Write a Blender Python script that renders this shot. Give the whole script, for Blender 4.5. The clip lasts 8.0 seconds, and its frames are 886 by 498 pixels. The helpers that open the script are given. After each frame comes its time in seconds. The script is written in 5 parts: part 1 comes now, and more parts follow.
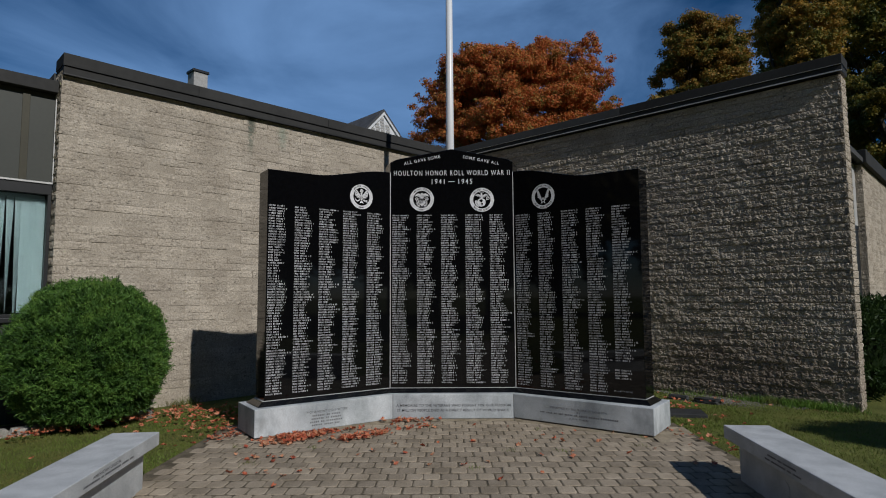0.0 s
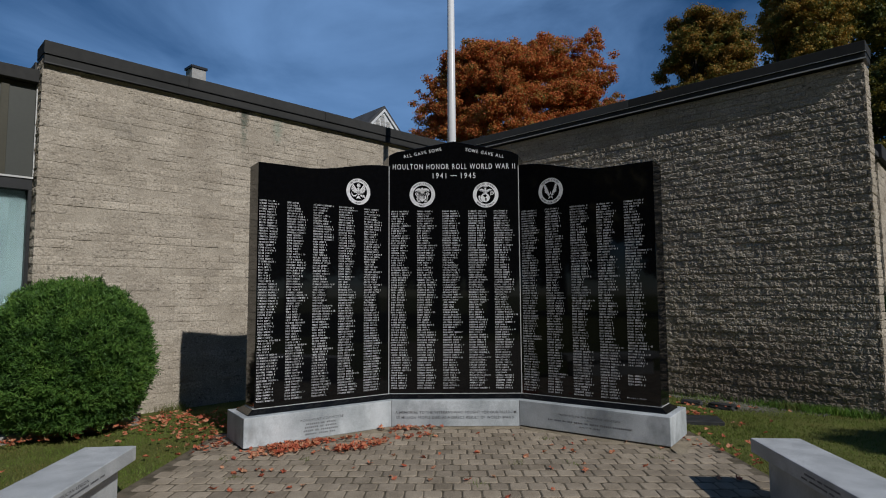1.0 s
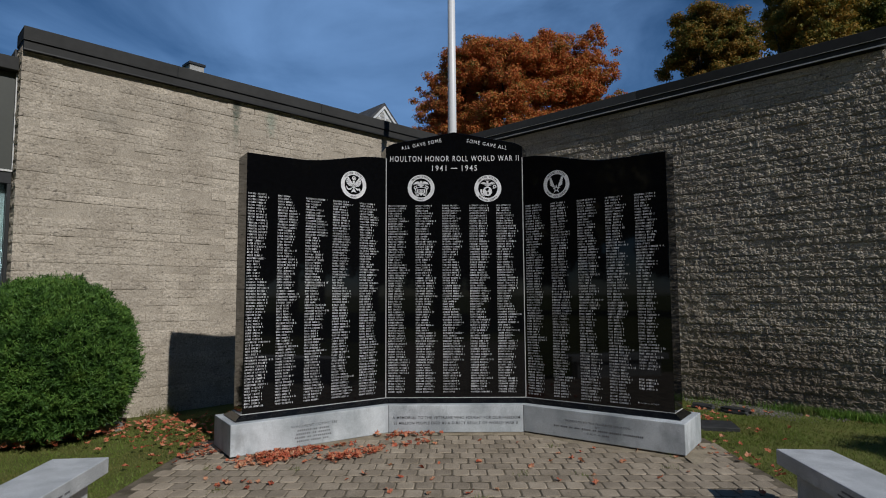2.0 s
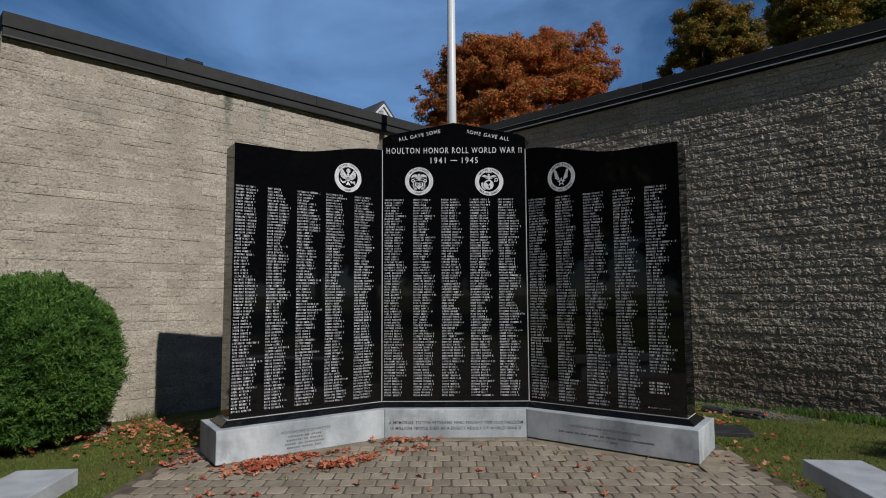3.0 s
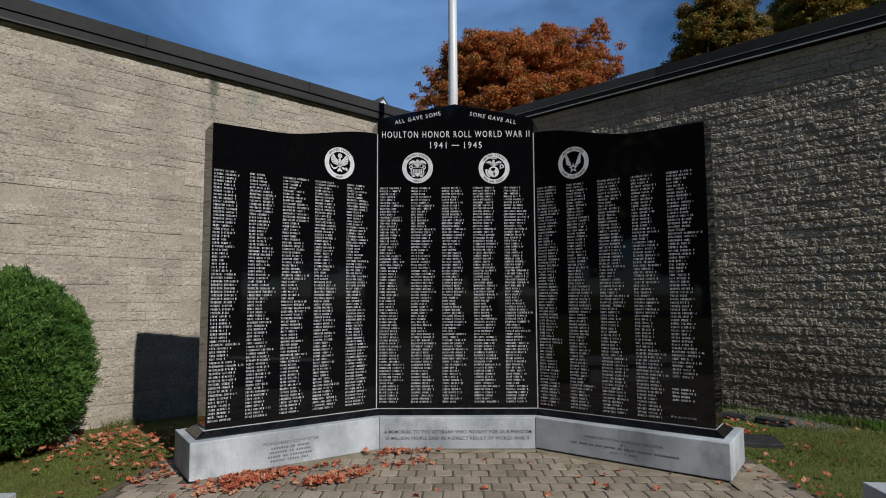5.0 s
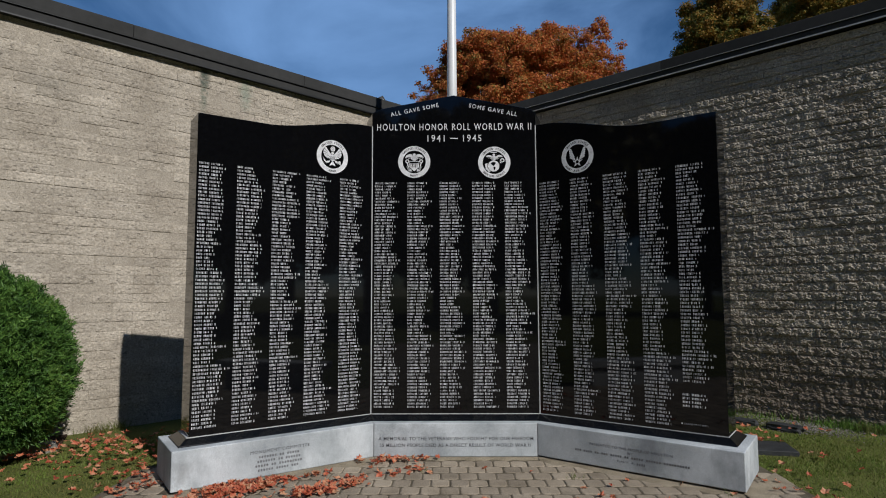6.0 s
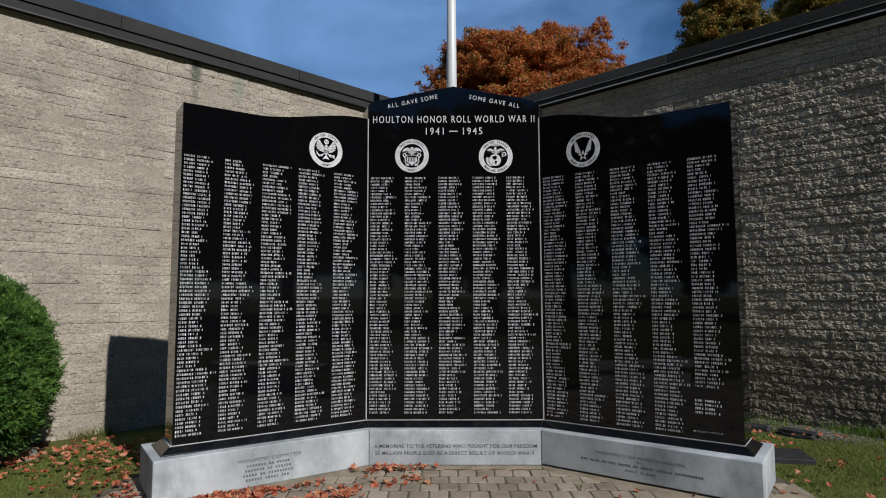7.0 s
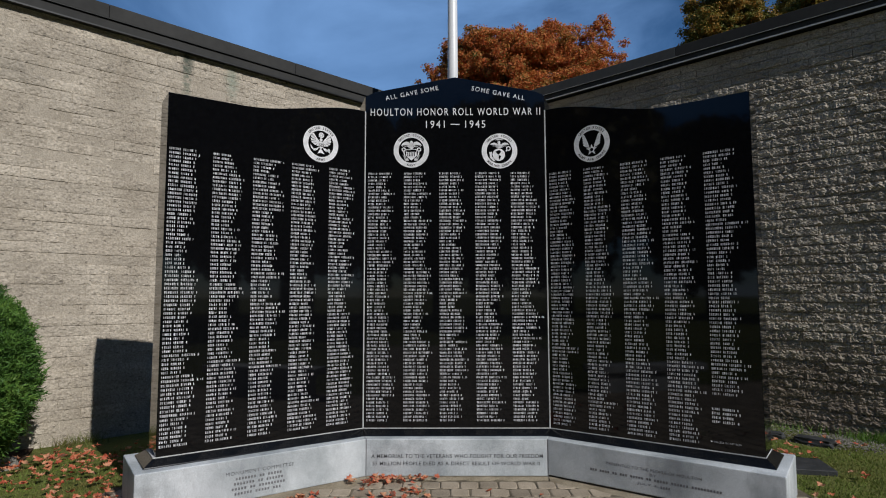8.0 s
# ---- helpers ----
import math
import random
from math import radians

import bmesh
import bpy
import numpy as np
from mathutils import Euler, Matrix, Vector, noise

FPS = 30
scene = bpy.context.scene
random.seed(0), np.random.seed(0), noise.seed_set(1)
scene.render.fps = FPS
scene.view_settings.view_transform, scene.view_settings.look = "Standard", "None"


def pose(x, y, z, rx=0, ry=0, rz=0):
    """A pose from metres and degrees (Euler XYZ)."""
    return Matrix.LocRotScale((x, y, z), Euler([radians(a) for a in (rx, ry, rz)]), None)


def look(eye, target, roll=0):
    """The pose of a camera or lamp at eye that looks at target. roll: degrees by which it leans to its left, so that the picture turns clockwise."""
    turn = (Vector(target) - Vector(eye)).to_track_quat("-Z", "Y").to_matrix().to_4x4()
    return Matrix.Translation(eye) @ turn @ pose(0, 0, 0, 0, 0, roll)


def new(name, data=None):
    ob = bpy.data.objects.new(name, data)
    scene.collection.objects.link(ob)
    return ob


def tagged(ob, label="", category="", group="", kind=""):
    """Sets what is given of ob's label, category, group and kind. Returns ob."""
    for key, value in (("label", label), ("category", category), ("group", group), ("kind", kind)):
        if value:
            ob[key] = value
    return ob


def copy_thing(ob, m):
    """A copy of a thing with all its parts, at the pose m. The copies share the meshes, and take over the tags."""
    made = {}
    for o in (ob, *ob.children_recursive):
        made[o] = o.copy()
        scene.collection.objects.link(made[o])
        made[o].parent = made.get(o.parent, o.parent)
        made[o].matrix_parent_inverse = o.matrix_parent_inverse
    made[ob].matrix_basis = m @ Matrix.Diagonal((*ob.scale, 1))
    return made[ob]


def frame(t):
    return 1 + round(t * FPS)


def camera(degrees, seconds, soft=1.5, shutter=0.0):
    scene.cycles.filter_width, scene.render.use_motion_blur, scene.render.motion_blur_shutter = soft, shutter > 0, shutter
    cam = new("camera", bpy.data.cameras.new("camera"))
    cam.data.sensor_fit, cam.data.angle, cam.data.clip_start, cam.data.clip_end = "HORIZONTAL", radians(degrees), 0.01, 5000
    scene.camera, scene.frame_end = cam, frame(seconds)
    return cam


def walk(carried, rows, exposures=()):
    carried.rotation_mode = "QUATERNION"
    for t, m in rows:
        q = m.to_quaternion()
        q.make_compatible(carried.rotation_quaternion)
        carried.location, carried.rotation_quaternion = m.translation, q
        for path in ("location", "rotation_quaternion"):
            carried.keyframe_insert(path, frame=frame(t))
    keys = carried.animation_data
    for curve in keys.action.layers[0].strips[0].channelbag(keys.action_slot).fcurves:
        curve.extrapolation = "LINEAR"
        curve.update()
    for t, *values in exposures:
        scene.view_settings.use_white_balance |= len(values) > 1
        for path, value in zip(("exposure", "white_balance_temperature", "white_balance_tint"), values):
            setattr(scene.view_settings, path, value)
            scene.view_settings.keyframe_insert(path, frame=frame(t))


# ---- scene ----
cam = camera(74.52, 8.0, soft=1.05)
PATH = [
    (0, (-0.076, -0.063, 1.410), (-0.087, 1.929, 1.576), -0.34),
    (0.5, (-0.080, 0.131, 1.428), (-0.093, 2.124, 1.591), -0.35),
    (1, (-0.084, 0.314, 1.434), (-0.099, 2.307, 1.595), -0.36),
    (1.5, (-0.082, 0.487, 1.434), (-0.099, 2.480, 1.593), -0.36),
    (3, (-0.069, 0.957, 1.416), (-0.087, 2.950, 1.574), -0.32),
    (3.5, (-0.072, 1.097, 1.412), (-0.090, 3.091, 1.570), -0.31),
    (4, (-0.076, 1.226, 1.403), (-0.095, 3.219, 1.560), -0.30),
    (4.5, (-0.082, 1.351, 1.395), (-0.101, 3.345, 1.552), -0.28),
    (6, (-0.059, 1.724, 1.380), (-0.078, 3.717, 1.541), -0.22),
    (6.5, (-0.053, 1.847, 1.374), (-0.073, 3.841, 1.537), -0.20),
    (7, (-0.050, 1.967, 1.372), (-0.070, 3.960, 1.537), -0.20),
    (7.5, (-0.053, 2.087, 1.379), (-0.072, 4.080, 1.544), -0.19),
    (8, (-0.061, 2.215, 1.388), (-0.081, 4.208, 1.552), -0.17),
]
walk(cam, [(t, look(eye, target, roll)) for t, eye, target, roll in PATH], exposures=((0, -0.66), (3, -0.50), (8, -0.33)))

# ---- world and sun ----
SUN_EL, SUN_TO = 38.0, (0.637, -0.771)          # towards the sun, on the plan
world = bpy.data.worlds.new("sky")
scene.world = world
world.use_nodes = True
wn, wl = world.node_tree.nodes, world.node_tree.links
wn.clear()
sky = wn.new("ShaderNodeTexSky")
sky.sky_type, sky.sun_disc = "NISHITA", False
sky.sun_elevation, sky.sun_rotation = radians(SUN_EL), math.atan2(SUN_TO[0], SUN_TO[1])
sky.air_density, sky.dust_density, sky.ozone_density = 1.0, 0.0, 4.0
SKY = 0.045
coord, mapping = wn.new("ShaderNodeTexCoord"), wn.new("ShaderNodeMapping")
mapping.inputs["Rotation"].default_value = (0.0, radians(24), radians(16))
mapping.inputs["Scale"].default_value = (1.1, 1.7, 3.3)
mapping.inputs["Location"].default_value = (0.15, 0.3, 0.55)
wisps, veil = wn.new("ShaderNodeTexNoise"), wn.new("ShaderNodeMapRange")
wisps.inputs["Scale"].default_value, wisps.inputs["Detail"].default_value = 1.7, 7.0
wisps.inputs["Roughness"].default_value, wisps.inputs["Distortion"].default_value = 0.55, 0.5
veil.inputs["From Min"].default_value, veil.inputs["From Max"].default_value = 0.33, 0.95
veil.inputs["To Max"].default_value = 0.72
veil.interpolation_type = "SMOOTHSTEP"
rich = wn.new("ShaderNodeHueSaturation")
rich.inputs["Hue"].default_value, rich.inputs["Saturation"].default_value, rich.inputs["Value"].default_value = 0.508, 1.52, 1.10
cloud = wn.new("ShaderNodeMixRGB")
cloud.inputs[2].default_value = (7.3, 13.5, 25.0, 1)
back, wout = wn.new("ShaderNodeBackground"), wn.new("ShaderNodeOutputWorld")
back.inputs["Strength"].default_value = SKY
wl.new(coord.outputs["Generated"], mapping.inputs["Vector"])
wl.new(mapping.outputs["Vector"], wisps.inputs["Vector"])
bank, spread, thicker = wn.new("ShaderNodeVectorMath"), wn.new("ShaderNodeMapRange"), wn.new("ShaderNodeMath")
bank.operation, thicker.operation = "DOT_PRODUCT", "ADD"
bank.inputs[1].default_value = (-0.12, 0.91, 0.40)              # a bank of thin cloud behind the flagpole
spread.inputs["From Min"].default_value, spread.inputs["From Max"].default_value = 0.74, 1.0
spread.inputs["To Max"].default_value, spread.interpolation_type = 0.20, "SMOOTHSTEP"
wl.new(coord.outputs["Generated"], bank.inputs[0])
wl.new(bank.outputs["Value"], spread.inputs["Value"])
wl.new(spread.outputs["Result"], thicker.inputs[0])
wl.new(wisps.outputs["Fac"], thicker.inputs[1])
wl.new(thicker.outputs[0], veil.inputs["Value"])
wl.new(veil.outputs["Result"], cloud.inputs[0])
wl.new(sky.outputs["Color"], rich.inputs["Color"])
wl.new(rich.outputs["Color"], cloud.inputs[1])
wl.new(cloud.outputs["Color"], back.inputs["Color"])
wl.new(back.outputs["Background"], wout.inputs["Surface"])

sun = new("sun", bpy.data.lights.new("sun", "SUN"))
sun.data.energy, sun.data.angle, sun.data.color = 4.4, radians(0.53), (0.985, 0.965, 0.935)
ce = math.cos(radians(SUN_EL))
sun.matrix_world = look((0, 0, 30), (-SUN_TO[0] * ce, -SUN_TO[1] * ce, 30 - math.sin(radians(SUN_EL))))


# ---- materials ----
def material(name, low, high, scale=3.0, rough=0.8, metal=0.0, grain=60.0, grain_amount=0.25, bump=0.0, bump_scale=40.0,
             vary=0.0, specular=0.5, stretch=(1, 1, 1), detail=6.0):
    """Two-scale mottled surface: patches from low to high, a fine grain, relief, and a change from piece to piece."""
    m = bpy.data.materials.new(name)
    m.use_nodes = True
    n, l = m.node_tree.nodes, m.node_tree.links
    p = n["Principled BSDF"]
    p.inputs["Roughness"].default_value, p.inputs["Metallic"].default_value = rough, metal
    p.inputs["Specular IOR Level"].default_value = specular
    g, mp = n.new("ShaderNodeNewGeometry"), n.new("ShaderNodeMapping")
    mp.inputs["Scale"].default_value = stretch
    l.new(g.outputs["Position"], mp.inputs["Vector"])
    big, fine = n.new("ShaderNodeTexNoise"), n.new("ShaderNodeTexNoise")
    for node, s in ((big, scale), (fine, grain)):
        node.inputs["Scale"].default_value, node.inputs["Detail"].default_value = s, detail
        l.new(mp.outputs["Vector"], node.inputs["Vector"])
    ramp = n.new("ShaderNodeValToRGB")
    ramp.color_ramp.elements[0].position, ramp.color_ramp.elements[1].position = 0.3, 0.7
    ramp.color_ramp.elements[0].color, ramp.color_ramp.elements[1].color = (*low, 1), (*high, 1)
    l.new(big.outputs["Fac"], ramp.inputs["Fac"])
    tone = n.new("ShaderNodeMapRange")
    tone.inputs["From Min"].default_value, tone.inputs["From Max"].default_value = 0.3, 0.7
    tone.inputs["To Min"].default_value, tone.inputs["To Max"].default_value = 1 - grain_amount, 1 + grain_amount
    l.new(fine.outputs["Fac"], tone.inputs["Value"])
    mul = n.new("ShaderNodeVectorMath")
    mul.operation = "SCALE"
    l.new(ramp.outputs["Color"], mul.inputs[0])
    l.new(tone.outputs["Result"], mul.inputs["Scale"])
    out = mul.outputs["Vector"]
    if vary:
        info, add, wrap, vr = n.new("ShaderNodeObjectInfo"), n.new("ShaderNodeMath"), n.new("ShaderNodeMath"), n.new("ShaderNodeMapRange")
        add.operation, wrap.operation = "ADD", "FRACT"
        l.new(info.outputs["Random"], add.inputs[0])
        l.new(g.outputs["Random Per Island"], add.inputs[1])
        l.new(add.outputs[0], wrap.inputs[0])
        vr.inputs["To Min"].default_value, vr.inputs["To Max"].default_value = 1 - vary, 1 + vary
        l.new(wrap.outputs[0], vr.inputs["Value"])
        mv = n.new("ShaderNodeVectorMath")
        mv.operation = "SCALE"
        l.new(out, mv.inputs[0])
        l.new(vr.outputs["Result"], mv.inputs["Scale"])
        out = mv.outputs["Vector"]
    l.new(out, p.inputs["Base Color"])
    if bump:
        rel, b = n.new("ShaderNodeTexNoise"), n.new("ShaderNodeBump")
        rel.inputs["Scale"].default_value, rel.inputs["Detail"].default_value = bump_scale, 8.0
        rel.inputs["Roughness"].default_value = 0.6
        l.new(g.outputs["Position"], rel.inputs["Vector"])
        b.inputs["Strength"].default_value, b.inputs["Distance"].default_value = 1.0, bump
        l.new(rel.outputs["Fac"], b.inputs["Height"])
        l.new(b.outputs["Normal"], p.inputs["Normal"])
    return m


def stain(m, at, size, colour, amount):
    """A vertical streak of algae on the material m, at a place in the world."""
    n, l = m.node_tree.nodes, m.node_tree.links
    p = n["Principled BSDF"]
    old = p.inputs["Base Color"].links[0].from_socket
    g, sub, div, ln, nz, mr, mix = (n.new("ShaderNodeNewGeometry"), n.new("ShaderNodeVectorMath"), n.new("ShaderNodeVectorMath"),
                                    n.new("ShaderNodeVectorMath"), n.new("ShaderNodeTexNoise"), n.new("ShaderNodeMapRange"), n.new("ShaderNodeMixRGB"))
    sub.operation, div.operation, ln.operation = "SUBTRACT", "DIVIDE", "LENGTH"
    sub.inputs[1].default_value, div.inputs[1].default_value = at, size
    l.new(g.outputs["Position"], sub.inputs[0])
    l.new(sub.outputs["Vector"], div.inputs[0])
    l.new(div.outputs["Vector"], ln.inputs[0])
    nz.inputs["Scale"].default_value, nz.inputs["Detail"].default_value = 22.0, 6.0
    l.new(g.outputs["Position"], nz.inputs["Vector"])
    add = n.new("ShaderNodeMath")
    add.operation = "MULTIPLY_ADD"
    add.inputs[1].default_value = 1.3
    l.new(nz.outputs["Fac"], add.inputs[0])
    l.new(ln.outputs["Value"], add.inputs[2])
    mr.inputs["From Min"].default_value, mr.inputs["From Max"].default_value = 0.9, 1.6
    mr.inputs["To Min"].default_value, mr.inputs["To Max"].default_value = amount, 0.0
    l.new(add.outputs[0], mr.inputs["Value"])
    l.new(mr.outputs["Result"], mix.inputs[0])
    l.new(old, mix.inputs[1])
    mix.inputs[2].default_value = (*colour, 1)
    l.new(mix.outputs["Color"], p.inputs["Base Color"])


def pits(m, colour, amount, scale=17.0, flat_=2.1, lo=0.57, hi=0.70):
    """Small dark chips or smudges on the face of the material m; flat_: how much longer than high."""
    n, l = m.node_tree.nodes, m.node_tree.links
    p = n["Principled BSDF"]
    old = p.inputs["Base Color"].links[0].from_socket
    g, mp, nz, mr, mix = n.new("ShaderNodeNewGeometry"), n.new("ShaderNodeMapping"), n.new("ShaderNodeTexNoise"), n.new("ShaderNodeMapRange"), n.new("ShaderNodeMixRGB")
    mp.inputs["Scale"].default_value = (1, 1, flat_)
    nz.inputs["Scale"].default_value, nz.inputs["Detail"].default_value, nz.inputs["Roughness"].default_value = scale, 5.0, 0.62
    mr.inputs["From Min"].default_value, mr.inputs["From Max"].default_value, mr.inputs["To Max"].default_value = lo, hi, amount
    l.new(g.outputs["Position"], mp.inputs["Vector"])
    l.new(mp.outputs["Vector"], nz.inputs["Vector"])
    l.new(nz.outputs["Fac"], mr.inputs["Value"])
    l.new(mr.outputs["Result"], mix.inputs[0])
    l.new(old, mix.inputs[1])
    mix.inputs[2].default_value = (*colour, 1)
    l.new(mix.outputs["Color"], p.inputs["Base Color"])


def foliage(name, colours, patch=0.5, shine=0.5, through_light=0.25):
    """Leaves: colours in patches and from leaf to leaf, letting some light through."""
    m = bpy.data.materials.new(name)
    m.use_nodes = True
    n, l = m.node_tree.nodes, m.node_tree.links
    p, outn = n["Principled BSDF"], n["Material Output"]
    p.inputs["Roughness"].default_value, p.inputs["Specular IOR Level"].default_value = 0.55, shine
    g, nz, add, ramp = n.new("ShaderNodeNewGeometry"), n.new("ShaderNodeTexNoise"), n.new("ShaderNodeMath"), n.new("ShaderNodeValToRGB")
    nz.inputs["Scale"].default_value, nz.inputs["Detail"].default_value = patch, 3.0
    l.new(g.outputs["Position"], nz.inputs["Vector"])
    isl = n.new("ShaderNodeMath")
    isl.operation, isl.inputs[1].default_value, isl.inputs[2].default_value = "MULTIPLY_ADD", 0.26, -0.13
    l.new(g.outputs["Random Per Island"], isl.inputs[0])
    add.operation = "ADD"
    l.new(nz.outputs["Fac"], add.inputs[0])
    l.new(isl.outputs[0], add.inputs[1])
    els = ramp.color_ramp.elements
    while len(els) < len(colours):
        els.new(0.5)
    for i, c in enumerate(colours):
        els[i].position = 0.25 + 0.5 * i / max(1, len(colours) - 1)
        els[i].color = (*c, 1)
    l.new(add.outputs[0], ramp.inputs["Fac"])
    l.new(ramp.outputs["Color"], p.inputs["Base Color"])
    tl, mixs = n.new("ShaderNodeBsdfTranslucent"), n.new("ShaderNodeMixShader")
    l.new(ramp.outputs["Color"], tl.inputs["Color"])
    mixs.inputs[0].default_value = through_light
    l.new(p.outputs[0], mixs.inputs[1])
    l.new(tl.outputs[0], mixs.inputs[2])
    l.new(mixs.outputs[0], outn.inputs["Surface"])
    return m


M_BLOCK = material("split_face_block", (0.365, 0.315, 0.252), (0.50, 0.441, 0.361), 2.6, 0.92, 0, 48, 0.26, 0.004, 70, 0.10, 0.2)
pits(M_BLOCK, (0.12, 0.105, 0.085), 0.9)
stain(M_BLOCK, (-3.06, 8.70, 4.12), (0.085, 0.085, 0.24), (0.045, 0.06, 0.05), 0.85)
stain(M_BLOCK, (-3.06, 8.70, 3.88), (0.065, 0.065, 0.34), (0.10, 0.14, 0.105), 0.6)
stain(M_BLOCK, (-2.68, 9.08, 4.02), (0.11, 0.11, 0.30), (0.24, 0.30, 0.24), 0.55)
stain(M_BLOCK, (-4.15, 7.55, 3.60), (0.35, 0.35, 0.22), (0.22, 0.20, 0.165), 0.35)
stain(M_BLOCK, (4.0, 8.25, 0.25), (2.4, 2.4, 0.9), (0.15, 0.11, 0.08), 0.62)
M_MORTAR = material("mortar", (0.33, 0.285, 0.225), (0.45, 0.395, 0.32), 4, 0.95, 0, 90, 0.3, 0.003, 90)
M_FASCIA = material("bronze_metal", (0.043, 0.043, 0.042), (0.056, 0.0555, 0.054), 1.2, 0.7, 0.0, 14, 0.08, 0.0006, 3.0, 0, 0.06)
M_FASCIA_PALER = material("paler_bronze_metal", (0.075, 0.077, 0.075), (0.10, 0.10, 0.098), 1.2, 0.6, 0.0, 14, 0.08, 0.0006, 3.0, 0, 0.1)
M_DRIP = material("aluminium_edge", (0.50, 0.50, 0.49), (0.62, 0.62, 0.60), 5, 0.5, 0.2, 60, 0.1)
M_PANEL = material("painted_metal_panel", (0.039, 0.043, 0.036), (0.052, 0.056, 0.047), 0.8, 0.55, 0, 25, 0.05, 0.0008, 2.0)
M_BATTEN = material("brown_batten", (0.046, 0.042, 0.024), (0.060, 0.055, 0.033), 3, 0.6, 0, 40, 0.1)
M_ROOF = material("roof_membrane", (0.05, 0.05, 0.05), (0.09, 0.09, 0.088), 1.0, 0.9, 0, 40, 0.2)
M_BLACK = material("polished_black_granite", (0.0029, 0.0030, 0.0036), (0.0042, 0.0044, 0.0052), 30, 0.04, 0, 400, 0.5, 0, 40, 0, 0.41)
M_PLINTH = material("honed_black_granite", (0.004, 0.0045, 0.005), (0.008, 0.0085, 0.009), 30, 0.13, 0, 500, 0.5)
M_GREY = material("grey_granite", (0.315, 0.345, 0.362), (0.615, 0.648, 0.668), 2.6, 0.66, 0, 240, 0.30, 0.0009, 200, 0, 0.4)
pits(M_GREY, (0.17, 0.19, 0.205), 0.62, 5.0, 0.6, 0.50, 0.74)
stain(M_GREY, (-1.97, 5.97, 0.14), (0.09, 0.09, 0.10), (0.2, 0.2, 0.2), 0.5)
M_BENCH = material("bench_granite", (0.38, 0.395, 0.40), (0.56, 0.575, 0.58), 5, 0.7, 0, 260, 0.38, 0.0008, 200, 0, 0.4)
pits(M_BENCH, (0.22, 0.235, 0.24), 0.4, 4.0, 0.8, 0.52, 0.74)
M_ENGRAVED = material("engraved_white", (0.58, 0.58, 0.59), (0.76, 0.76, 0.77), 25, 0.8, 0, 120, 0.15)
M_NAMES = material("engraved_lines", (0.27, 0.27, 0.277), (0.62, 0.62, 0.635), 90, 0.85, 0, 260, 0.4, 0, 40, 0.35, 0.2, (1, 1, 1), 2.0)
M_LETTER = material("dark_letters", (0.04, 0.04, 0.045), (0.09, 0.09, 0.095), 40, 0.8)
M_LETTER_WORN = material("worn_letters", (0.09, 0.09, 0.095), (0.19, 0.19, 0.20), 40, 0.8, 0, 120, 0.4)
M_CAULK = material("joint_sealant", (0.42, 0.42, 0.42), (0.55, 0.55, 0.54), 8, 0.7, 0, 60, 0.15)
M_PAVER = material("concrete_paver", (0.25, 0.206, 0.151), (0.372, 0.311, 0.237), 4, 0.95, 0, 130, 0.34, 0.0028, 110, 0.20, 0.2)
M_SAND = material("joint_sand", (0.08, 0.067, 0.048), (0.19, 0.16, 0.115), 7, 1.0, 0, 160, 0.4, 0.004, 120, 0, 0.1)
M_DIRT = material("sandy_dirt", (0.20, 0.165, 0.115), (0.33, 0.28, 0.205), 6, 1.0, 0, 140, 0.35, 0.004, 90, 0, 0.1)
M_LAWN = material("lawn_soil", (0.088, 0.10, 0.028), (0.15, 0.16, 0.046), 2.5, 1.0, 0, 70, 0.5, 0.012, 60, 0, 0.1)
M_MULCH = material("mulch", (0.035, 0.024, 0.016), (0.085, 0.055, 0.035), 9, 1.0, 0, 80, 0.5, 0.015, 60, 0, 0.1)
M_GRAVEL = material("crumbled_gravel", (0.12, 0.11, 0.095), (0.24, 0.225, 0.20), 20, 0.95, 0, 90, 0.3, 0, 40, 0.3)
M_STONE = material("edging_stone", (0.22, 0.21, 0.185), (0.34, 0.32, 0.29), 8, 0.9, 0, 80, 0.25, 0.004, 40)
M_IRON = material("dark_slab", (0.016, 0.018, 0.019), (0.038, 0.040, 0.042), 9, 0.65, 0, 90, 0.4, 0.002, 60)
M_POLE = material("white_pole_paint", (0.74, 0.75, 0.76), (0.82, 0.83, 0.84), 1.5, 0.35, 0, 40, 0.04)
M_BARK = material("bark", (0.045, 0.035, 0.026), (0.10, 0.08, 0.062), 4, 0.95, 0, 30, 0.4, 0.03, 9, 0, 0.2, (1, 1, 0.3))
M_WHITE = material("white_clapboard", (0.62, 0.63, 0.64), (0.74, 0.75, 0.76), 3, 0.7, 0, 30, 0.06)
M_SHINGLE = material("asphalt_shingle", (0.05, 0.052, 0.056), (0.09, 0.092, 0.1), 2, 0.95, 0, 20, 0.3)
M_CHIMNEY = material("pale_chimney_brick", (0.34, 0.33, 0.31), (0.46, 0.45, 0.43), 4, 0.9, 0, 30, 0.2, 0.01, 20)
M_FRAME = material("window_frame_metal", (0.014, 0.015, 0.016), (0.024, 0.025, 0.027), 2, 0.45, 0.1, 30, 0.1)
M_BLIND = material("blind_fabric", (0.28, 0.34, 0.355), (0.36, 0.42, 0.435), 2, 0.7, 0, 60, 0.05)
# dark wall colour stands in for the dimness behind the glass
M_ROOM = material("room_coloured_dark", (0.05, 0.05, 0.05), (0.09, 0.09, 0.09), 1, 0.9)
M_LEAFLITTER = foliage("fallen_leaf", [(0.13, 0.05, 0.03), (0.42, 0.085, 0.045), (0.53, 0.17, 0.085), (0.58, 0.31, 0.18), (0.24, 0.12, 0.065)], 14.0, 0.3, 0.12)
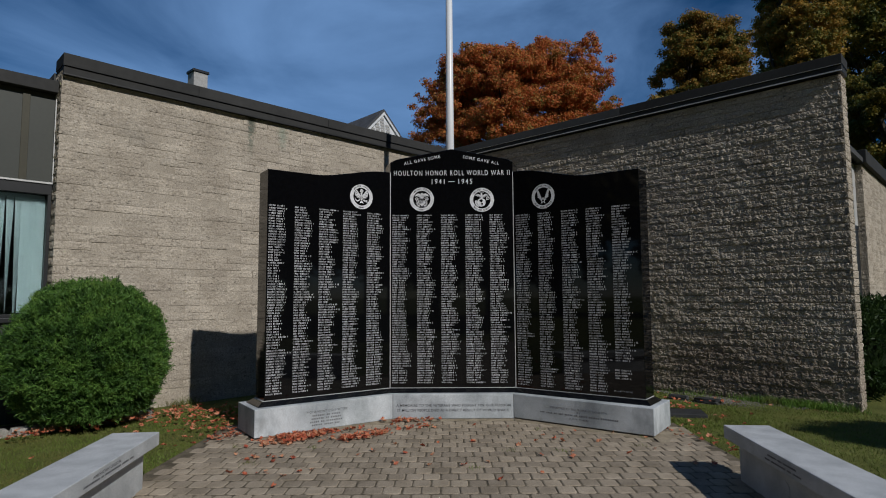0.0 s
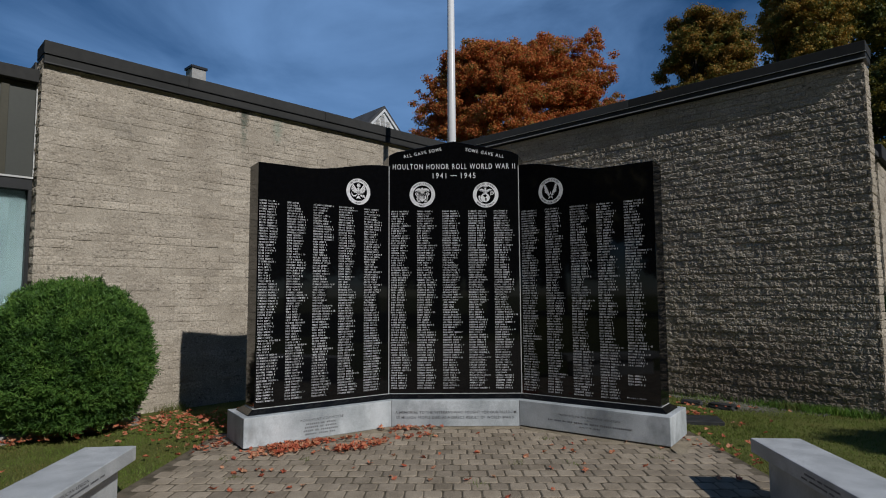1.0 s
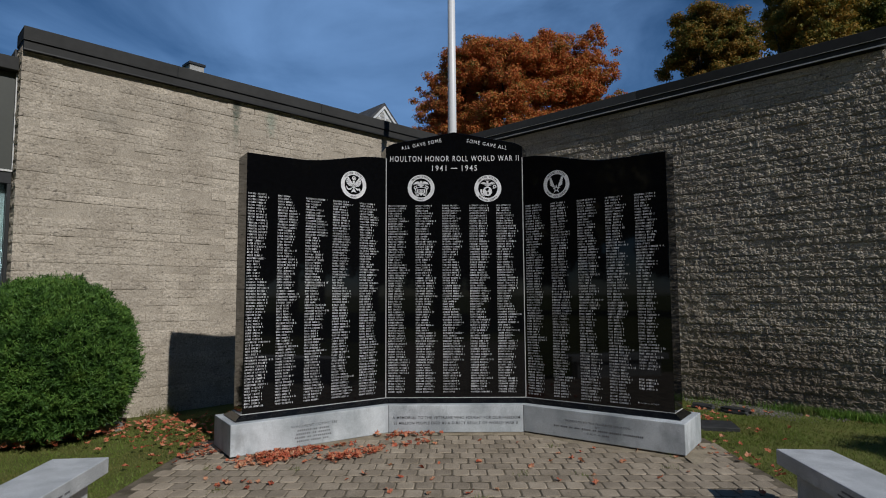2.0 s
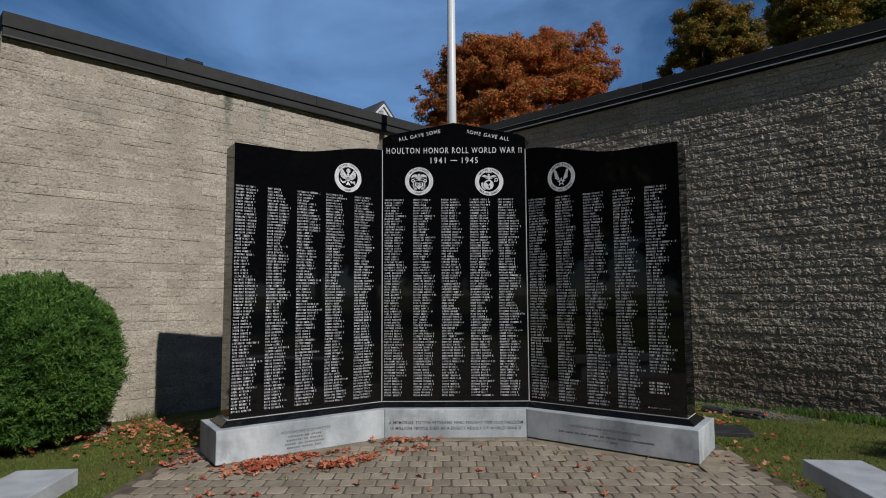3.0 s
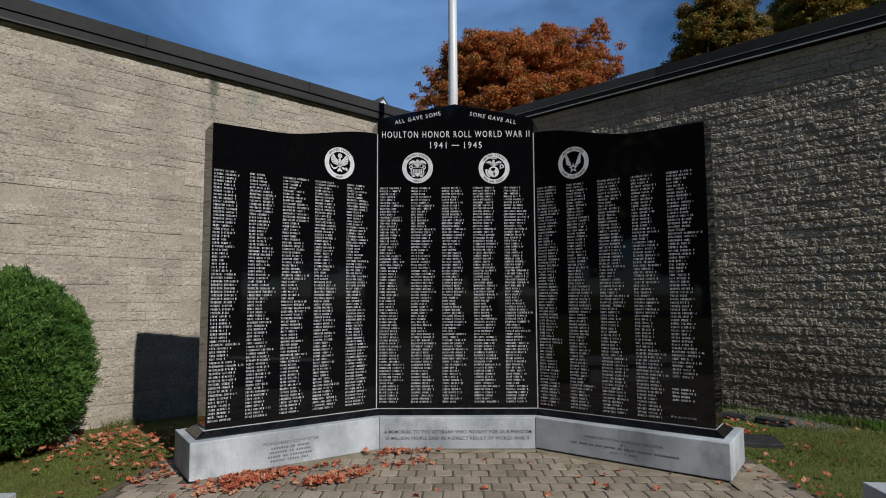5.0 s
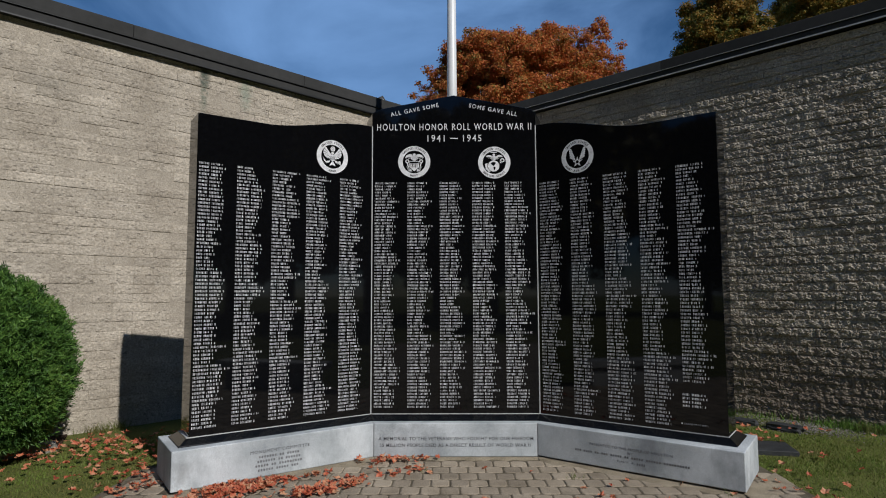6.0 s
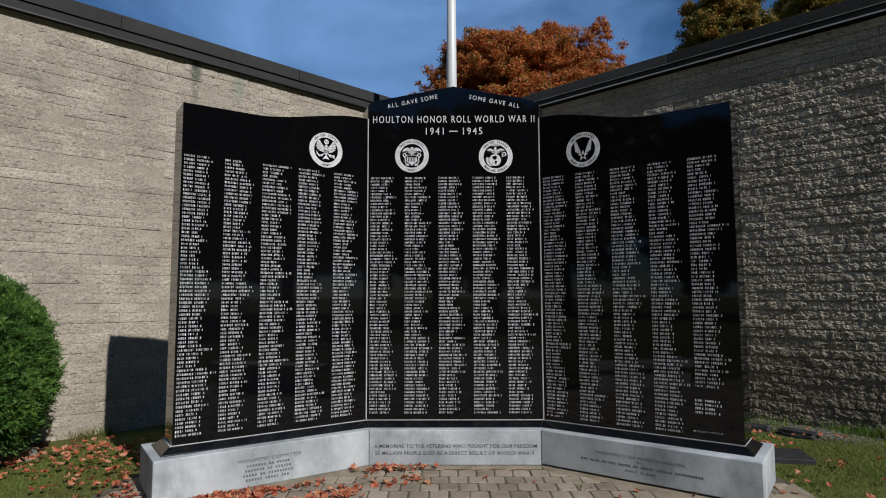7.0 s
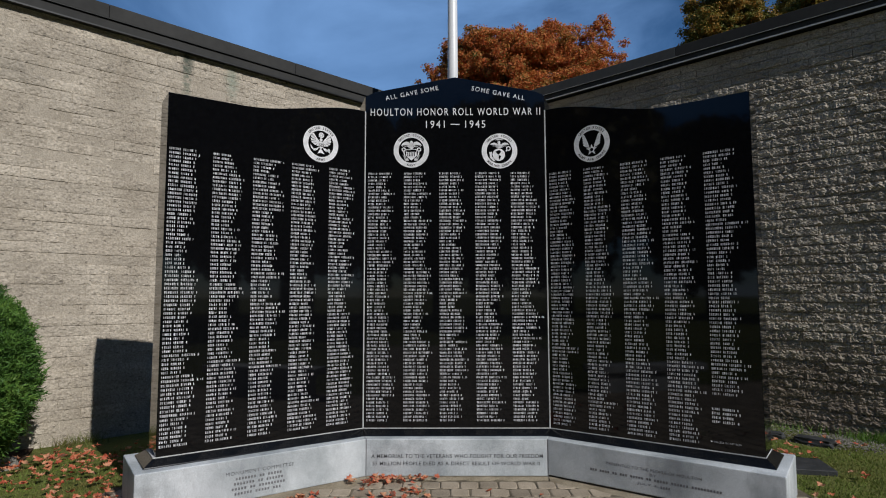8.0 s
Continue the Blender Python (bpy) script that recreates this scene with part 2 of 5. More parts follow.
M_BUSH = foliage("clipped_evergreen", [(0.024, 0.062, 0.014), (0.055, 0.130, 0.024), (0.110, 0.225, 0.042), (0.155, 0.26, 0.05)], 6.0, 0.3, 0.2)
M_HEDGE = foliage("hedge_leaf", [(0.012, 0.03, 0.008), (0.025, 0.055, 0.012), (0.05, 0.09, 0.02)], 4.0, 0.3, 0.2)
# near-black colour stands in for the shade between a shrub's sprays
M_SHADE_CORE = foliage("inner_shade", [(0.006, 0.012, 0.004), (0.012, 0.022, 0.006), (0.02, 0.03, 0.009)], 6.0, 0.1, 0.0)
M_GRASS = foliage("grass_blade", [(0.21, 0.18, 0.062), (0.145, 0.165, 0.042), (0.14, 0.20, 0.038), (0.175, 0.24, 0.05)], 1.6, 0.2, 0.25)
M_WEED = foliage("long_grass", [(0.15, 0.165, 0.05), (0.10, 0.19, 0.034), (0.13, 0.25, 0.042), (0.20, 0.29, 0.06)], 3.0, 0.2, 0.3)
M_WEED_DRY = foliage("dry_grass", [(0.22, 0.17, 0.08), (0.15, 0.16, 0.045), (0.15, 0.19, 0.05), (0.28, 0.26, 0.11)], 5.0, 0.2, 0.3)
M_MAPLE = foliage("maple_autumn", [(0.15, 0.165, 0.042), (0.40, 0.215, 0.055), (0.55, 0.20, 0.055), (0.58, 0.145, 0.055), (0.54, 0.255, 0.06), (0.19, 0.18, 0.045)], 0.75, 0.2, 0.36)
M_YELLOW = foliage("turning_leaf", [(0.10, 0.12, 0.026), (0.23, 0.20, 0.038), (0.48, 0.26, 0.05), (0.16, 0.155, 0.032)], 0.5, 0.2, 0.28)
M_OLIVE = foliage("olive_leaf", [(0.045, 0.07, 0.016), (0.09, 0.11, 0.022), (0.30, 0.22, 0.035), (0.10, 0.11, 0.022)], 0.4, 0.2, 0.25)
M_TURNING = foliage("half_turned_leaf", [(0.075, 0.105, 0.023), (0.17, 0.165, 0.032), (0.42, 0.21, 0.042), (0.12, 0.135, 0.027)], 0.7, 0.2, 0.28)
M_GREEN = foliage("dark_leaf", [(0.045, 0.055, 0.014), (0.085, 0.080, 0.020), (0.15, 0.105, 0.026)], 0.3, 0.2, 0.2)
M_GLASS = bpy.data.materials.new("window_glass")
M_GLASS.use_nodes = True
gp = M_GLASS.node_tree.nodes["Principled BSDF"]
gp.inputs["Base Color"].default_value = (0.60, 0.70, 0.70, 1)
gp.inputs["Roughness"].default_value, gp.inputs["Transmission Weight"].default_value, gp.inputs["IOR"].default_value = 0.02, 1.0, 1.45


# ---- builders ----
def finish(ob, parent=None, label=""):
    if parent is not None:
        ob.parent = parent
    if label:
        ob["label"] = label
    return ob


def part(name, bm, mat, parent=None, label="", smooth=False):
    """Link a bmesh as one mesh object, under a thing or part where one is given."""
    me = bpy.data.meshes.new(name)
    bmesh.ops.recalc_face_normals(bm, faces=bm.faces)
    bm.to_mesh(me)
    bm.free()
    me.materials.append(mat)
    if smooth:
        me.polygons.foreach_set("use_smooth", [True] * len(me.polygons))
    return finish(new(name, me), parent, label)


def raw(name, verts, faces, mat, parent=None, label=""):
    me = bpy.data.meshes.new(name)
    me.from_pydata(verts, [], faces)
    me.materials.append(mat)
    return finish(new(name, me), parent, label)


def empty(name, m=None):
    ob = new(name)
    if m is not None:
        ob.matrix_world = m
    return ob


def box(bm, x0, x1, y0, y1, z0, z1, bevel=0.0, segments=2):
    made = bmesh.ops.create_cube(bm, size=1.0)["verts"]
    for v in made:
        v.co = Vector(((x0 + x1) / 2 + v.co.x * (x1 - x0), (y0 + y1) / 2 + v.co.y * (y1 - y0), (z0 + z1) / 2 + v.co.z * (z1 - z0)))
    if bevel:
        edges = list({e for v in made for e in v.link_edges})
        bmesh.ops.bevel(bm, geom=edges, offset=bevel, segments=segments, profile=0.5, affect="EDGES")
    return bm


def boxed(*a, **k):
    return box(bmesh.new(), *a, **k)


def loft(bm, rings, cap=True):
    """Rings of equally many points, joined one to the next."""
    rows = [[bm.verts.new(p) for p in ring] for ring in rings]
    n = len(rows[0])
    for a, b in zip(rows, rows[1:]):
        for i in range(n):
            bm.faces.new((a[i], a[(i + 1) % n], b[(i + 1) % n], b[i]))
    if cap:
        bm.faces.new(rows[0])
        bm.faces.new(rows[-1])
    return bm


def round_edges(bm, offset, segments=2, angle=0.5):
    bmesh.ops.recalc_face_normals(bm, faces=bm.faces)
    edges = [e for e in bm.edges if len(e.link_faces) == 2 and e.calc_face_angle(0) > angle]
    bmesh.ops.bevel(bm, geom=edges, offset=offset, segments=segments, profile=0.5, affect="EDGES")
    return bm


def tube(bm, p0, p1, r0, r1, n=10):
    p0, p1 = Vector(p0), Vector(p1)
    q = (p1 - p0).to_track_quat("Z", "Y")
    return loft(bm, [[p + q @ Vector((r * math.cos(a), r * math.sin(a), 0)) for a in [2 * math.pi * i / n for i in range(n)]] for p, r in ((p0, r0), (p1, r1))])


# ---- plan: two brick walls at a right angle ----
LA, RA = 45.37, 43.58
LEFT = pose(0, 0, 0, 0, 0, LA) @ Matrix.Translation((0, 8.302, 0))      # x along the wall, y into the building
RIGHT = pose(0, 0, 0, 0, 0, -RA) @ Matrix.Translation((0, 8.737, 0))
L0, L1 = 1.540, 8.58
R0, R1 = -8.14, -1.368
COURSE, LENGTH, COURSES = 0.1016, 0.396, 42
TOP = COURSE * COURSES

# ---- ground ----
bm = bmesh.new()
for sx0, sx1, sy0, sy1 in ((-2000, 2000, -2000, 2000),):
    bm.faces.new([bm.verts.new((x, y, -0.03)) for x, y in ((sx0, sy0), (sx1, sy0), (sx1, sy1), (sx0, sy1))])
ground = tagged(part("ground", bm, M_LAWN), "mown green lawn round the memorial", "lawn", kind="structure")

PX0, PX1, PY0, PY1 = -2.50, 2.42, -5.0, 6.62
pavement = tagged(part("pavement", boxed(PX0 - 0.04, PX1 + 0.04, PY0, PY1, -0.06, -0.0055), M_SAND), "grey concrete cobble pavement with sandy joints", "pavement", kind="structure")

part("bedding", boxed(-1.2, 1.2, PY1 + 0.001, 6.90, -0.06, -0.008), M_SAND, pavement)



def drift(name, x0, x1, width, front, seed, label):
    """A thin drift of sandy dirt lying on the pavers along a line, ragged at its edge."""
    bm, nx, ny = bmesh.new(), int((x1 - x0) / 0.02), 8
    rows = []
    for i in range(nx + 1):
        x = x0 + (x1 - x0) * i / nx
        w = width * (0.55 + 0.9 * abs(noise.noise(Vector((x * 3.1, seed, 0)))) + 0.35 * noise.noise(Vector((x * 11, seed, 4))))
        rows.append([bm.verts.new((x, front(x) + 0.03 - (w + 0.03) * j / ny, 0.0075 - 0.016 * (j / ny) ** 2 + 0.003 * noise.noise(Vector((x * 22, j * 0.9, seed))))) for j in range(ny + 1)])
    for a, c in zip(rows, rows[1:]):
        for j in range(ny):
            bm.faces.new((a[j], c[j], c[j + 1], a[j + 1]))
    return tagged(part(name, bm, M_DIRT, smooth=True), label, "dirt", kind="structure")


# ---- the two brick walls ----
def wall_back(name, m, x0, x1, label, joint):
    w = tagged(part(name, boxed(x0 + 0.03, x1, joint, 0.30, -0.4, TOP), M_MORTAR), label, "wall", kind="structure")
    w.matrix_world = m
    return w


wall_left = wall_back("wall_left", LEFT, L0, L1, "sunlit tan split-face block wall with running bond", 0.006)
wall_right = wall_back("wall_right", RIGHT, R0, R1 - 0.03, "tan split-face block wall in raking light", 0.019)


def fascia(name, m, x0, x1, levels, label, edge, out, joints, faded=False):
    """Two stepped bands of sheet metal with a drip edge, along a wall's head; levels: top, lip, foot."""
    top, lip, foot = levels
    t = tagged(empty(name, m), label, "fascia", kind="structure")
    ends = [x0, *joints, x1]
    for i, (a, b) in enumerate(zip(ends, ends[1:])):
        # the first length of the upper band can take a paler colour
        part("upper_band", round_edges(boxed(a + 0.0015, b - 0.0015, -out, 0.32, lip + 0.003, top), 0.006), M_FASCIA_PALER if faded and i == 0 else M_FASCIA, t)
    # near-black groove and soffit: the shade in these recesses is put into their colour
    part("groove", boxed(x0 + 0.01, x1 - 0.01, 0.030 - out, 0.30, lip - 0.013, lip + 0.002), M_FRAME, t)
    part("lower_band", round_edges(boxed(x0 + 0.01, x1 - 0.01, 0.014 - out, 0.31, foot, lip - 0.014), 0.004), M_FASCIA, t)
    part("soffit", boxed(x0 + 0.012, x1 - 0.012, 0.018 - out, 0.28, foot - 0.007, foot - 0.001), M_FRAME, t)
    part("drip_edge", boxed(x0 + 0.008, x1 - 0.008, 0.004 - out, 0.0135 - out, foot - 0.010, foot + 0.006), edge, t)
    part("lip", boxed(x0 + 0.002, x1 - 0.002, -0.004 - out, 0.008 - out, lip - 0.002, lip + 0.0025), edge, t)
    return t


# left edge is near-black: the shadow gap under the fascia put into its colour
fascia("trim_left", LEFT, L0 - 0.008, L1 - 0.11, (4.458, 4.303, 4.198), "dark bronze metal roof fascia along the sunlit wall", M_FRAME, 0.074, (3.2, 5.4))
fascia("trim_right", RIGHT, R0 + 0.0, R1 + 0.03, (4.506, 4.370, 4.292), "dark bronze metal roof fascia along the shaded wall", M_DRIP, 0.074, (-4.40,), True)
bm = boxed(L0 - 0.02, L1 + 6, 0.325, 9.0, 4.20, 4.30)
roof_left = tagged(part("roof_left", bm, M_ROOF), "flat dark membrane roof behind the fascia", "roof", kind="structure")
roof_left.matrix_world = LEFT
roof_right = tagged(part("roof_right", boxed(R0, R1 - 0.62, 0.33, 9.0, 4.18, 4.28), M_ROOF), "flat dark membrane roof behind the fascia", "roof", kind="structure")
roof_right.matrix_world = RIGHT

# recessed metal front beside the sunlit wall
recess = tagged(empty("wall_recess", LEFT), "grey metal panel front set back beside the block wall", "wall", kind="structure")
RY = 0.20
for i, x in enumerate((L0 - 0.012, L0 - 1.10, L0 - 2.20, L0 - 3.30)):
    b0 = L0 - 0.356 - 1.10 * i
    part("upper_panel", round_edges(boxed(x - 1.09, x - 0.006, RY, RY + 0.06, 2.866, 3.975), 0.004), M_PANEL, recess)
    part("batten", round_edges(boxed(b0, b0 + 0.078, RY - 0.014, RY - 0.002, 2.866, 3.975), 0.003), M_BATTEN, recess)
    part("lower_panel", round_edges(boxed(x - 1.09, x - 0.006, RY, RY + 0.06, -0.2, 1.10), 0.004), M_PANEL, recess)
    part("batten", round_edges(boxed(b0, b0 + 0.078, RY - 0.014, RY - 0.002, -0.2, 1.10), 0.003), M_BATTEN, recess)
part("head_fascia", round_edges(boxed(L0 - 4.5, L0 - 0.008, RY - 0.10, RY + 0.3, 3.985, 4.135), 0.005), M_FASCIA, recess)
part("flashing", boxed(L0 - 4.5, L0 - 0.008, RY - 0.025, RY + 0.03, 2.838, 2.860), M_DRIP, recess)
part("end_trim", boxed(L0 - 0.016, L0 - 0.004, RY - 0.02, RY + 0.06, 2.866, 3.975), M_DRIP, recess)
part("block_return", boxed(L0 + 0.002, L0 + 0.3, 0.302, RY + 0.3, -0.3, TOP), M_BLOCK, recess)
win = tagged(empty("window_1", LEFT), "dark framed office window with pale vertical blinds", "window", kind="structure")
for x0, x1, z0, z1 in ((L0 - 4.5, L0 - 0.01, 2.705, 2.836), (L0 - 4.5, L0 - 0.01, 1.20, 1.24), (L0 - 0.048, L0 - 0.01, 1.242, 2.703), (L0 - 1.92, L0 - 1.84, 1.242, 2.703)):
    part("window_frame", round_edges(boxed(x0, x1, RY - 0.01, RY + 0.07, z0, z1), 0.004), M_FRAME, win)
part("window_sill", round_edges(boxed(L0 - 4.5, L0 - 0.01, RY - 0.06, RY + 0.06, 1.145, 1.198), 0.005), M_FRAME, win)
for x0, x1 in ((L0 - 1.838, L0 - 0.05), (L0 - 4.5, L0 - 1.922)):
    g = part("pane", boxed(x0, x1, RY + 0.03, RY + 0.036, 1.243, 2.702), M_GLASS, win)
    g.visible_shadow = False
blind = tagged(empty("vertical_blind", LEFT), "pale teal vertical blind with slats partly turned", "blind")
part("head_rail", boxed(L0 - 4.4, L0 - 0.06, RY + 0.09, RY + 0.15, 2.66, 2.70), M_BLIND, blind)
rv = random.Random(7)
for i in range(30):
    near = i < 5
    x = L0 - 0.085 - i * 0.042 if near else L0 - 0.315 - (i - 5) * 0.088
    a0, a1 = (26 + rv.uniform(-12, 12), 30 + rv.uniform(-12, 12)) if near else (22 + rv.uniform(-6, 6), 74 + rv.uniform(-8, 8))
    bm = bmesh.new()
    rings = []
    for j in range(9):
        ang, z = radians(a0 + (a1 - a0) * (j / 8) ** 0.8), 2.66 - 1.40 * j / 8
        c, sn = math.cos(ang) * 0.044, math.sin(ang) * 0.044
        rings.append([(-c, -sn, z), (c, sn, z), (c - 0.001, sn + 0.001, z), (-c - 0.001, -sn + 0.001, z)])
    sl = part("slat", loft(bm, rings), M_BLIND, blind)
    sl.matrix_local = pose(x, RY + 0.115 + 0.002 * (i % 3), 0)
room = tagged(empty("room_shell", LEFT), "office room behind the window, walls coloured dark for its dimness", "room", kind="structure")
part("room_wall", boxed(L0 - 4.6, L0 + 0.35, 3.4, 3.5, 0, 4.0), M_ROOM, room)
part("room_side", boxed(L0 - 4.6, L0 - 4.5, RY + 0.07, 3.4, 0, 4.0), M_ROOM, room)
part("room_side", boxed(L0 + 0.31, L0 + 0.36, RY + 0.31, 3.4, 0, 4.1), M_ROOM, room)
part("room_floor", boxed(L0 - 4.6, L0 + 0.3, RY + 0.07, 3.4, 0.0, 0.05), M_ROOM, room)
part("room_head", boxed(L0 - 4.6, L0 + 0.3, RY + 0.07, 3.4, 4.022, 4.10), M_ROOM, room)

# the far side of the shaded wall: a short return, a recess with a window, and a lower lit pier
end = tagged(empty("wall_end", RIGHT), "sunlit end of the block building with a recess", "wall", kind="structure")
part("recess_wall", boxed(R1 - 1.1, R1 - 0.79, 0.32, 6.0, -0.3, 4.17), M_DRIP, end)
part("downspout", round_edges(boxed(R1 - 0.72, R1 - 0.64, 0.34, 0.42, 0.0, 3.7), 0.01), M_FRAME, end)
part("recess_pane", boxed(R1 - 0.788, R1 - 0.775, 0.5, 5.9, 0.5, 2.75), M_FRAME, end)
part("recess_band", boxed(R1 - 0.786, R1 - 0.77, 0.4, 5.95, 2.76, 2.84), M_FRAME, end)
part("far_pier", boxed(R1 - 1.2, R1 - 0.66, 6.02, 15.0, -0.3, 4.15), M_BLOCK, end)
part("far_fascia", round_edges(boxed(R1 - 1.3, R1 - 0.56, 5.9, 15.1, 4.16, 4.45), 0.01), M_FASCIA, end)
part("far_roof", boxed(R1 - 9, R1 - 1.31, 6.0, 15.0, 4.1, 4.2), M_ROOF, end)
for i in range(6):
    part("mullion", boxed(R1 - 0.792, R1 - 0.76, 0.9 + 0.9 * i, 0.96 + 0.9 * i, 0.5, 4.15), M_PANEL, end)
part("recess_head", round_edges(boxed(R1 - 1.3, R1 - 0.72, 0.33, 5.88, 4.18, 4.45), 0.01), M_FASCIA, end)

# ---- memorial ----
MW = 35.2
memorial = tagged(empty("war_memorial", Matrix.Translation((-0.006, 6.836, 0))), "three-panel polished black granite war memorial on a grey granite base", "memorial")
HALF, WING, DEEP = 0.703, 1.605, 0.58
BASE_H, PLINTH_H = 0.29, 0.047
MITRE = math.tan(radians(MW / 2))
FACE, REAR = 0.15, 0.43
ZB = BASE_H + PLINTH_H


def local(side):
    """Frame of a panel: side -1, 0, 1; x to the right along its face, y to the back."""
    if side == 0:
        return Matrix.Identity(4)
    return Matrix.Translation((side * HALF, 0, 0)) @ pose(0, 0, 0, 0, 0, -side * MW)


def plan(side, v0, v1, inset):
    """Plan outline between two depths, mitred at the joints."""
    if side == 0:
        return [(-HALF - v0 * MITRE, v0), (HALF + v0 * MITRE, v0), (HALF + v1 * MITRE, v1), (-HALF - v1 * MITRE, v1)]
    o = [(-v0 * MITRE, v0), (WING - inset, v0), (WING - inset, v1), (-v1 * MITRE, v1)]
    return [(side * x, y) for x, y in o]


def shoulder(side, x):
    """Height of a panel's head along its face."""
    if side == 0:
        a = abs(x)
        z = 3.232 - 0.127 * a / 0.68
        return z - max(0.0, a - 0.66) ** 1.5 * 0.9
    u = min(1.0, max(0.0, abs(x) / 0.95))
    return 2.944 - (0.138 if side < 0 else 0.162) * (u * u * (3 - 2 * u))


panels = {}
for side in (-1, 0, 1):
    m = local(side)
    name_side = {-1: "wing", 0: "centre", 1: "wing"}[side]
    bm = bmesh.new()
    o = plan(side, 0, DEEP, 0.0)
    if side == 1:
        o[1] = (WING + 0.004, -0.04)          # this block stands slightly askew
    g = 0.0015
    loft(bm, [[(x * (1 - g), y, (0.008, 0.018, 0.008)[side]) for x, y in o], [(x * (1 - g), y, BASE_H) for x, y in o]])
    round_edges(bm, 0.007, 2)
    b = part("base_block", bm, M_GREY, memorial, "light grey granite base block with engraved lettering")
    b.matrix_local = m
    # added dark inset strip, colouring in the shadow gap below the block
    foot = plan(side, 0.025, DEEP - 0.025, 0.025)
    part("footing", loft(bmesh.new(), [[(x, y, -0.1) for x, y in foot], [(x, y, 0.005) for x, y in foot]]), M_IRON, memorial, "dark inset strip for the shadow gap under the base").matrix_local = m
    lo, hi = plan(side, 0.083, DEEP - 0.083, 0.062), plan(side, FACE - 0.006, REAR + 0.006, 0.122)
    bm = loft(bmesh.new(), [[(x, y, BASE_H) for x, y in lo], [(x, y, BASE_H + 0.008) for x, y in lo], [(x, y, ZB) for x, y in hi]])
    round_edges(bm, 0.003, 1)
    part("plinth", bm, M_PLINTH, memorial, "sloped black granite plinth course").matrix_local = m
    # panel with its shaped head
    f = plan(side, FACE, REAR, 0.142 if side < 0 else 0.128)
    n = 48
    bm = bmesh.new()
    rows = []
    for i in range(n + 1):
        t = i / n
        xf, xr = f[0][0] + (f[1][0] - f[0][0]) * t, f[3][0] + (f[2][0] - f[3][0]) * t
        zt = shoulder(side, xf)
        rows.append([bm.verts.new(p) for p in ((xf, FACE, ZB + 0.006), (xf, FACE, zt), (xr, REAR, zt), (xr, REAR, ZB + 0.006))])
    for a, c in zip(rows, rows[1:]):
        for k in range(4):
            bm.faces.new((a[k], a[(k + 1) % 4], c[(k + 1) % 4], c[k]))
    bm.faces.new(rows[0])
    bm.faces.new(rows[-1])
    round_edges(bm, 0.003, 1)
    p = part("panel", bm, M_BLACK, memorial, "polished black granite panel with engraved columns")
    p.matrix_local = m
    panels[side] = p
    # sealant line between plinth and panel
    s = plan(side, FACE - 0.002, REAR, 0.126)
    bm = loft(bmesh.new(), [[(x, y, ZB) for x, y in s], [(x, y, ZB + 0.006) for x, y in s]])
    part("sealant", bm, M_CAULK, memorial, "thin pale sealant line").matrix_local = m
for side in (-1, 1):
    x = side * (HALF + FACE * MITRE)
    bm = loft(bmesh.new(), [[(x - 0.006, FACE - 0.001, z), (x, FACE - 0.005, z), (x + 0.006, FACE - 0.001, z), (x, FACE + 0.01, z)] for z in (ZB, 2.942)])
    part("sealant", bm, M_CAULK, memorial, "thin pale sealant line")
    x = side * HALF
    bm = loft(bmesh.new(), [[(x - 0.004, 0.001, z), (x, -0.002, z), (x + 0.004, 0.001, z), (x, 0.01, z)] for z in (0.0, BASE_H - 0.004)])
    part("sealant", bm, M_LETTER_WORN, memorial, "dark joint between base blocks")

# ---- writing ----
GLYPHS = {}


def text_shape(words, spacing=1.0, weight=0.0):
    key = (words, spacing, weight)
    if key not in GLYPHS:
        c = bpy.data.curves.new("lettering", "FONT")
        c.body, c.size, c.space_character, c.offset, c.resolution_u = words, 1.0, spacing, weight, 3
        ob = bpy.data.objects.new("lettering", c)
        scene.collection.objects.link(ob)
        ev = ob.evaluated_get(bpy.context.evaluated_depsgraph_get())
        me = bpy.data.meshes.new_from_object(ev)
        vs = np.array([v.co[:2] for v in me.vertices])
        fs = [tuple(pl.vertices) for pl in me.polygons]
        bpy.data.objects.remove(ob)
        bpy.data.curves.remove(c)
        bpy.data.meshes.remove(me)
        GLYPHS[key] = (vs, fs)
    return GLYPHS[key]


def lettering(name, words, mat, parent, x0, x1, z0, z1, y, label="", tilt=0.0, spacing=1.05, weight=0.0, single=False):
    """Flat letters filling a box on a face: x0..x1, z0..z1, at the depth y; single: every letter a part of its own."""
    vs, fs = text_shape(words, spacing, weight)
    lo, hi = vs.min(0), vs.max(0)
    s = (np.array((x1 - x0, z1 - z0)) / (hi - lo))
    q = (vs - lo) * s
    a = radians(tilt)
    q = q @ np.array(((math.cos(a), math.sin(a)), (-math.sin(a), math.cos(a))))
    if not single:
        return tagged(raw(name, [(x0 + u, y, z0 + w) for u, w in q], fs, mat, parent, label), kind="stuff")
    root = list(range(len(vs)))

    def find(i):
        while root[i] != i:
            i = root[i]
        return i
    for f in fs:
        r = find(f[0])
        for i in f[1:]:
            root[find(i)] = r
    groups = {}
    for f in fs:
        groups.setdefault(find(f[0]), []).append(f)
    for g in groups.values():
        used = sorted({i for f in g for i in f})
        at = {i: k for k, i in enumerate(used)}
        raw("letter", [(x0 + q[i][0], y, z0 + q[i][1]) for i in used], [tuple(at[i] for i in f) for f in g], mat, parent)


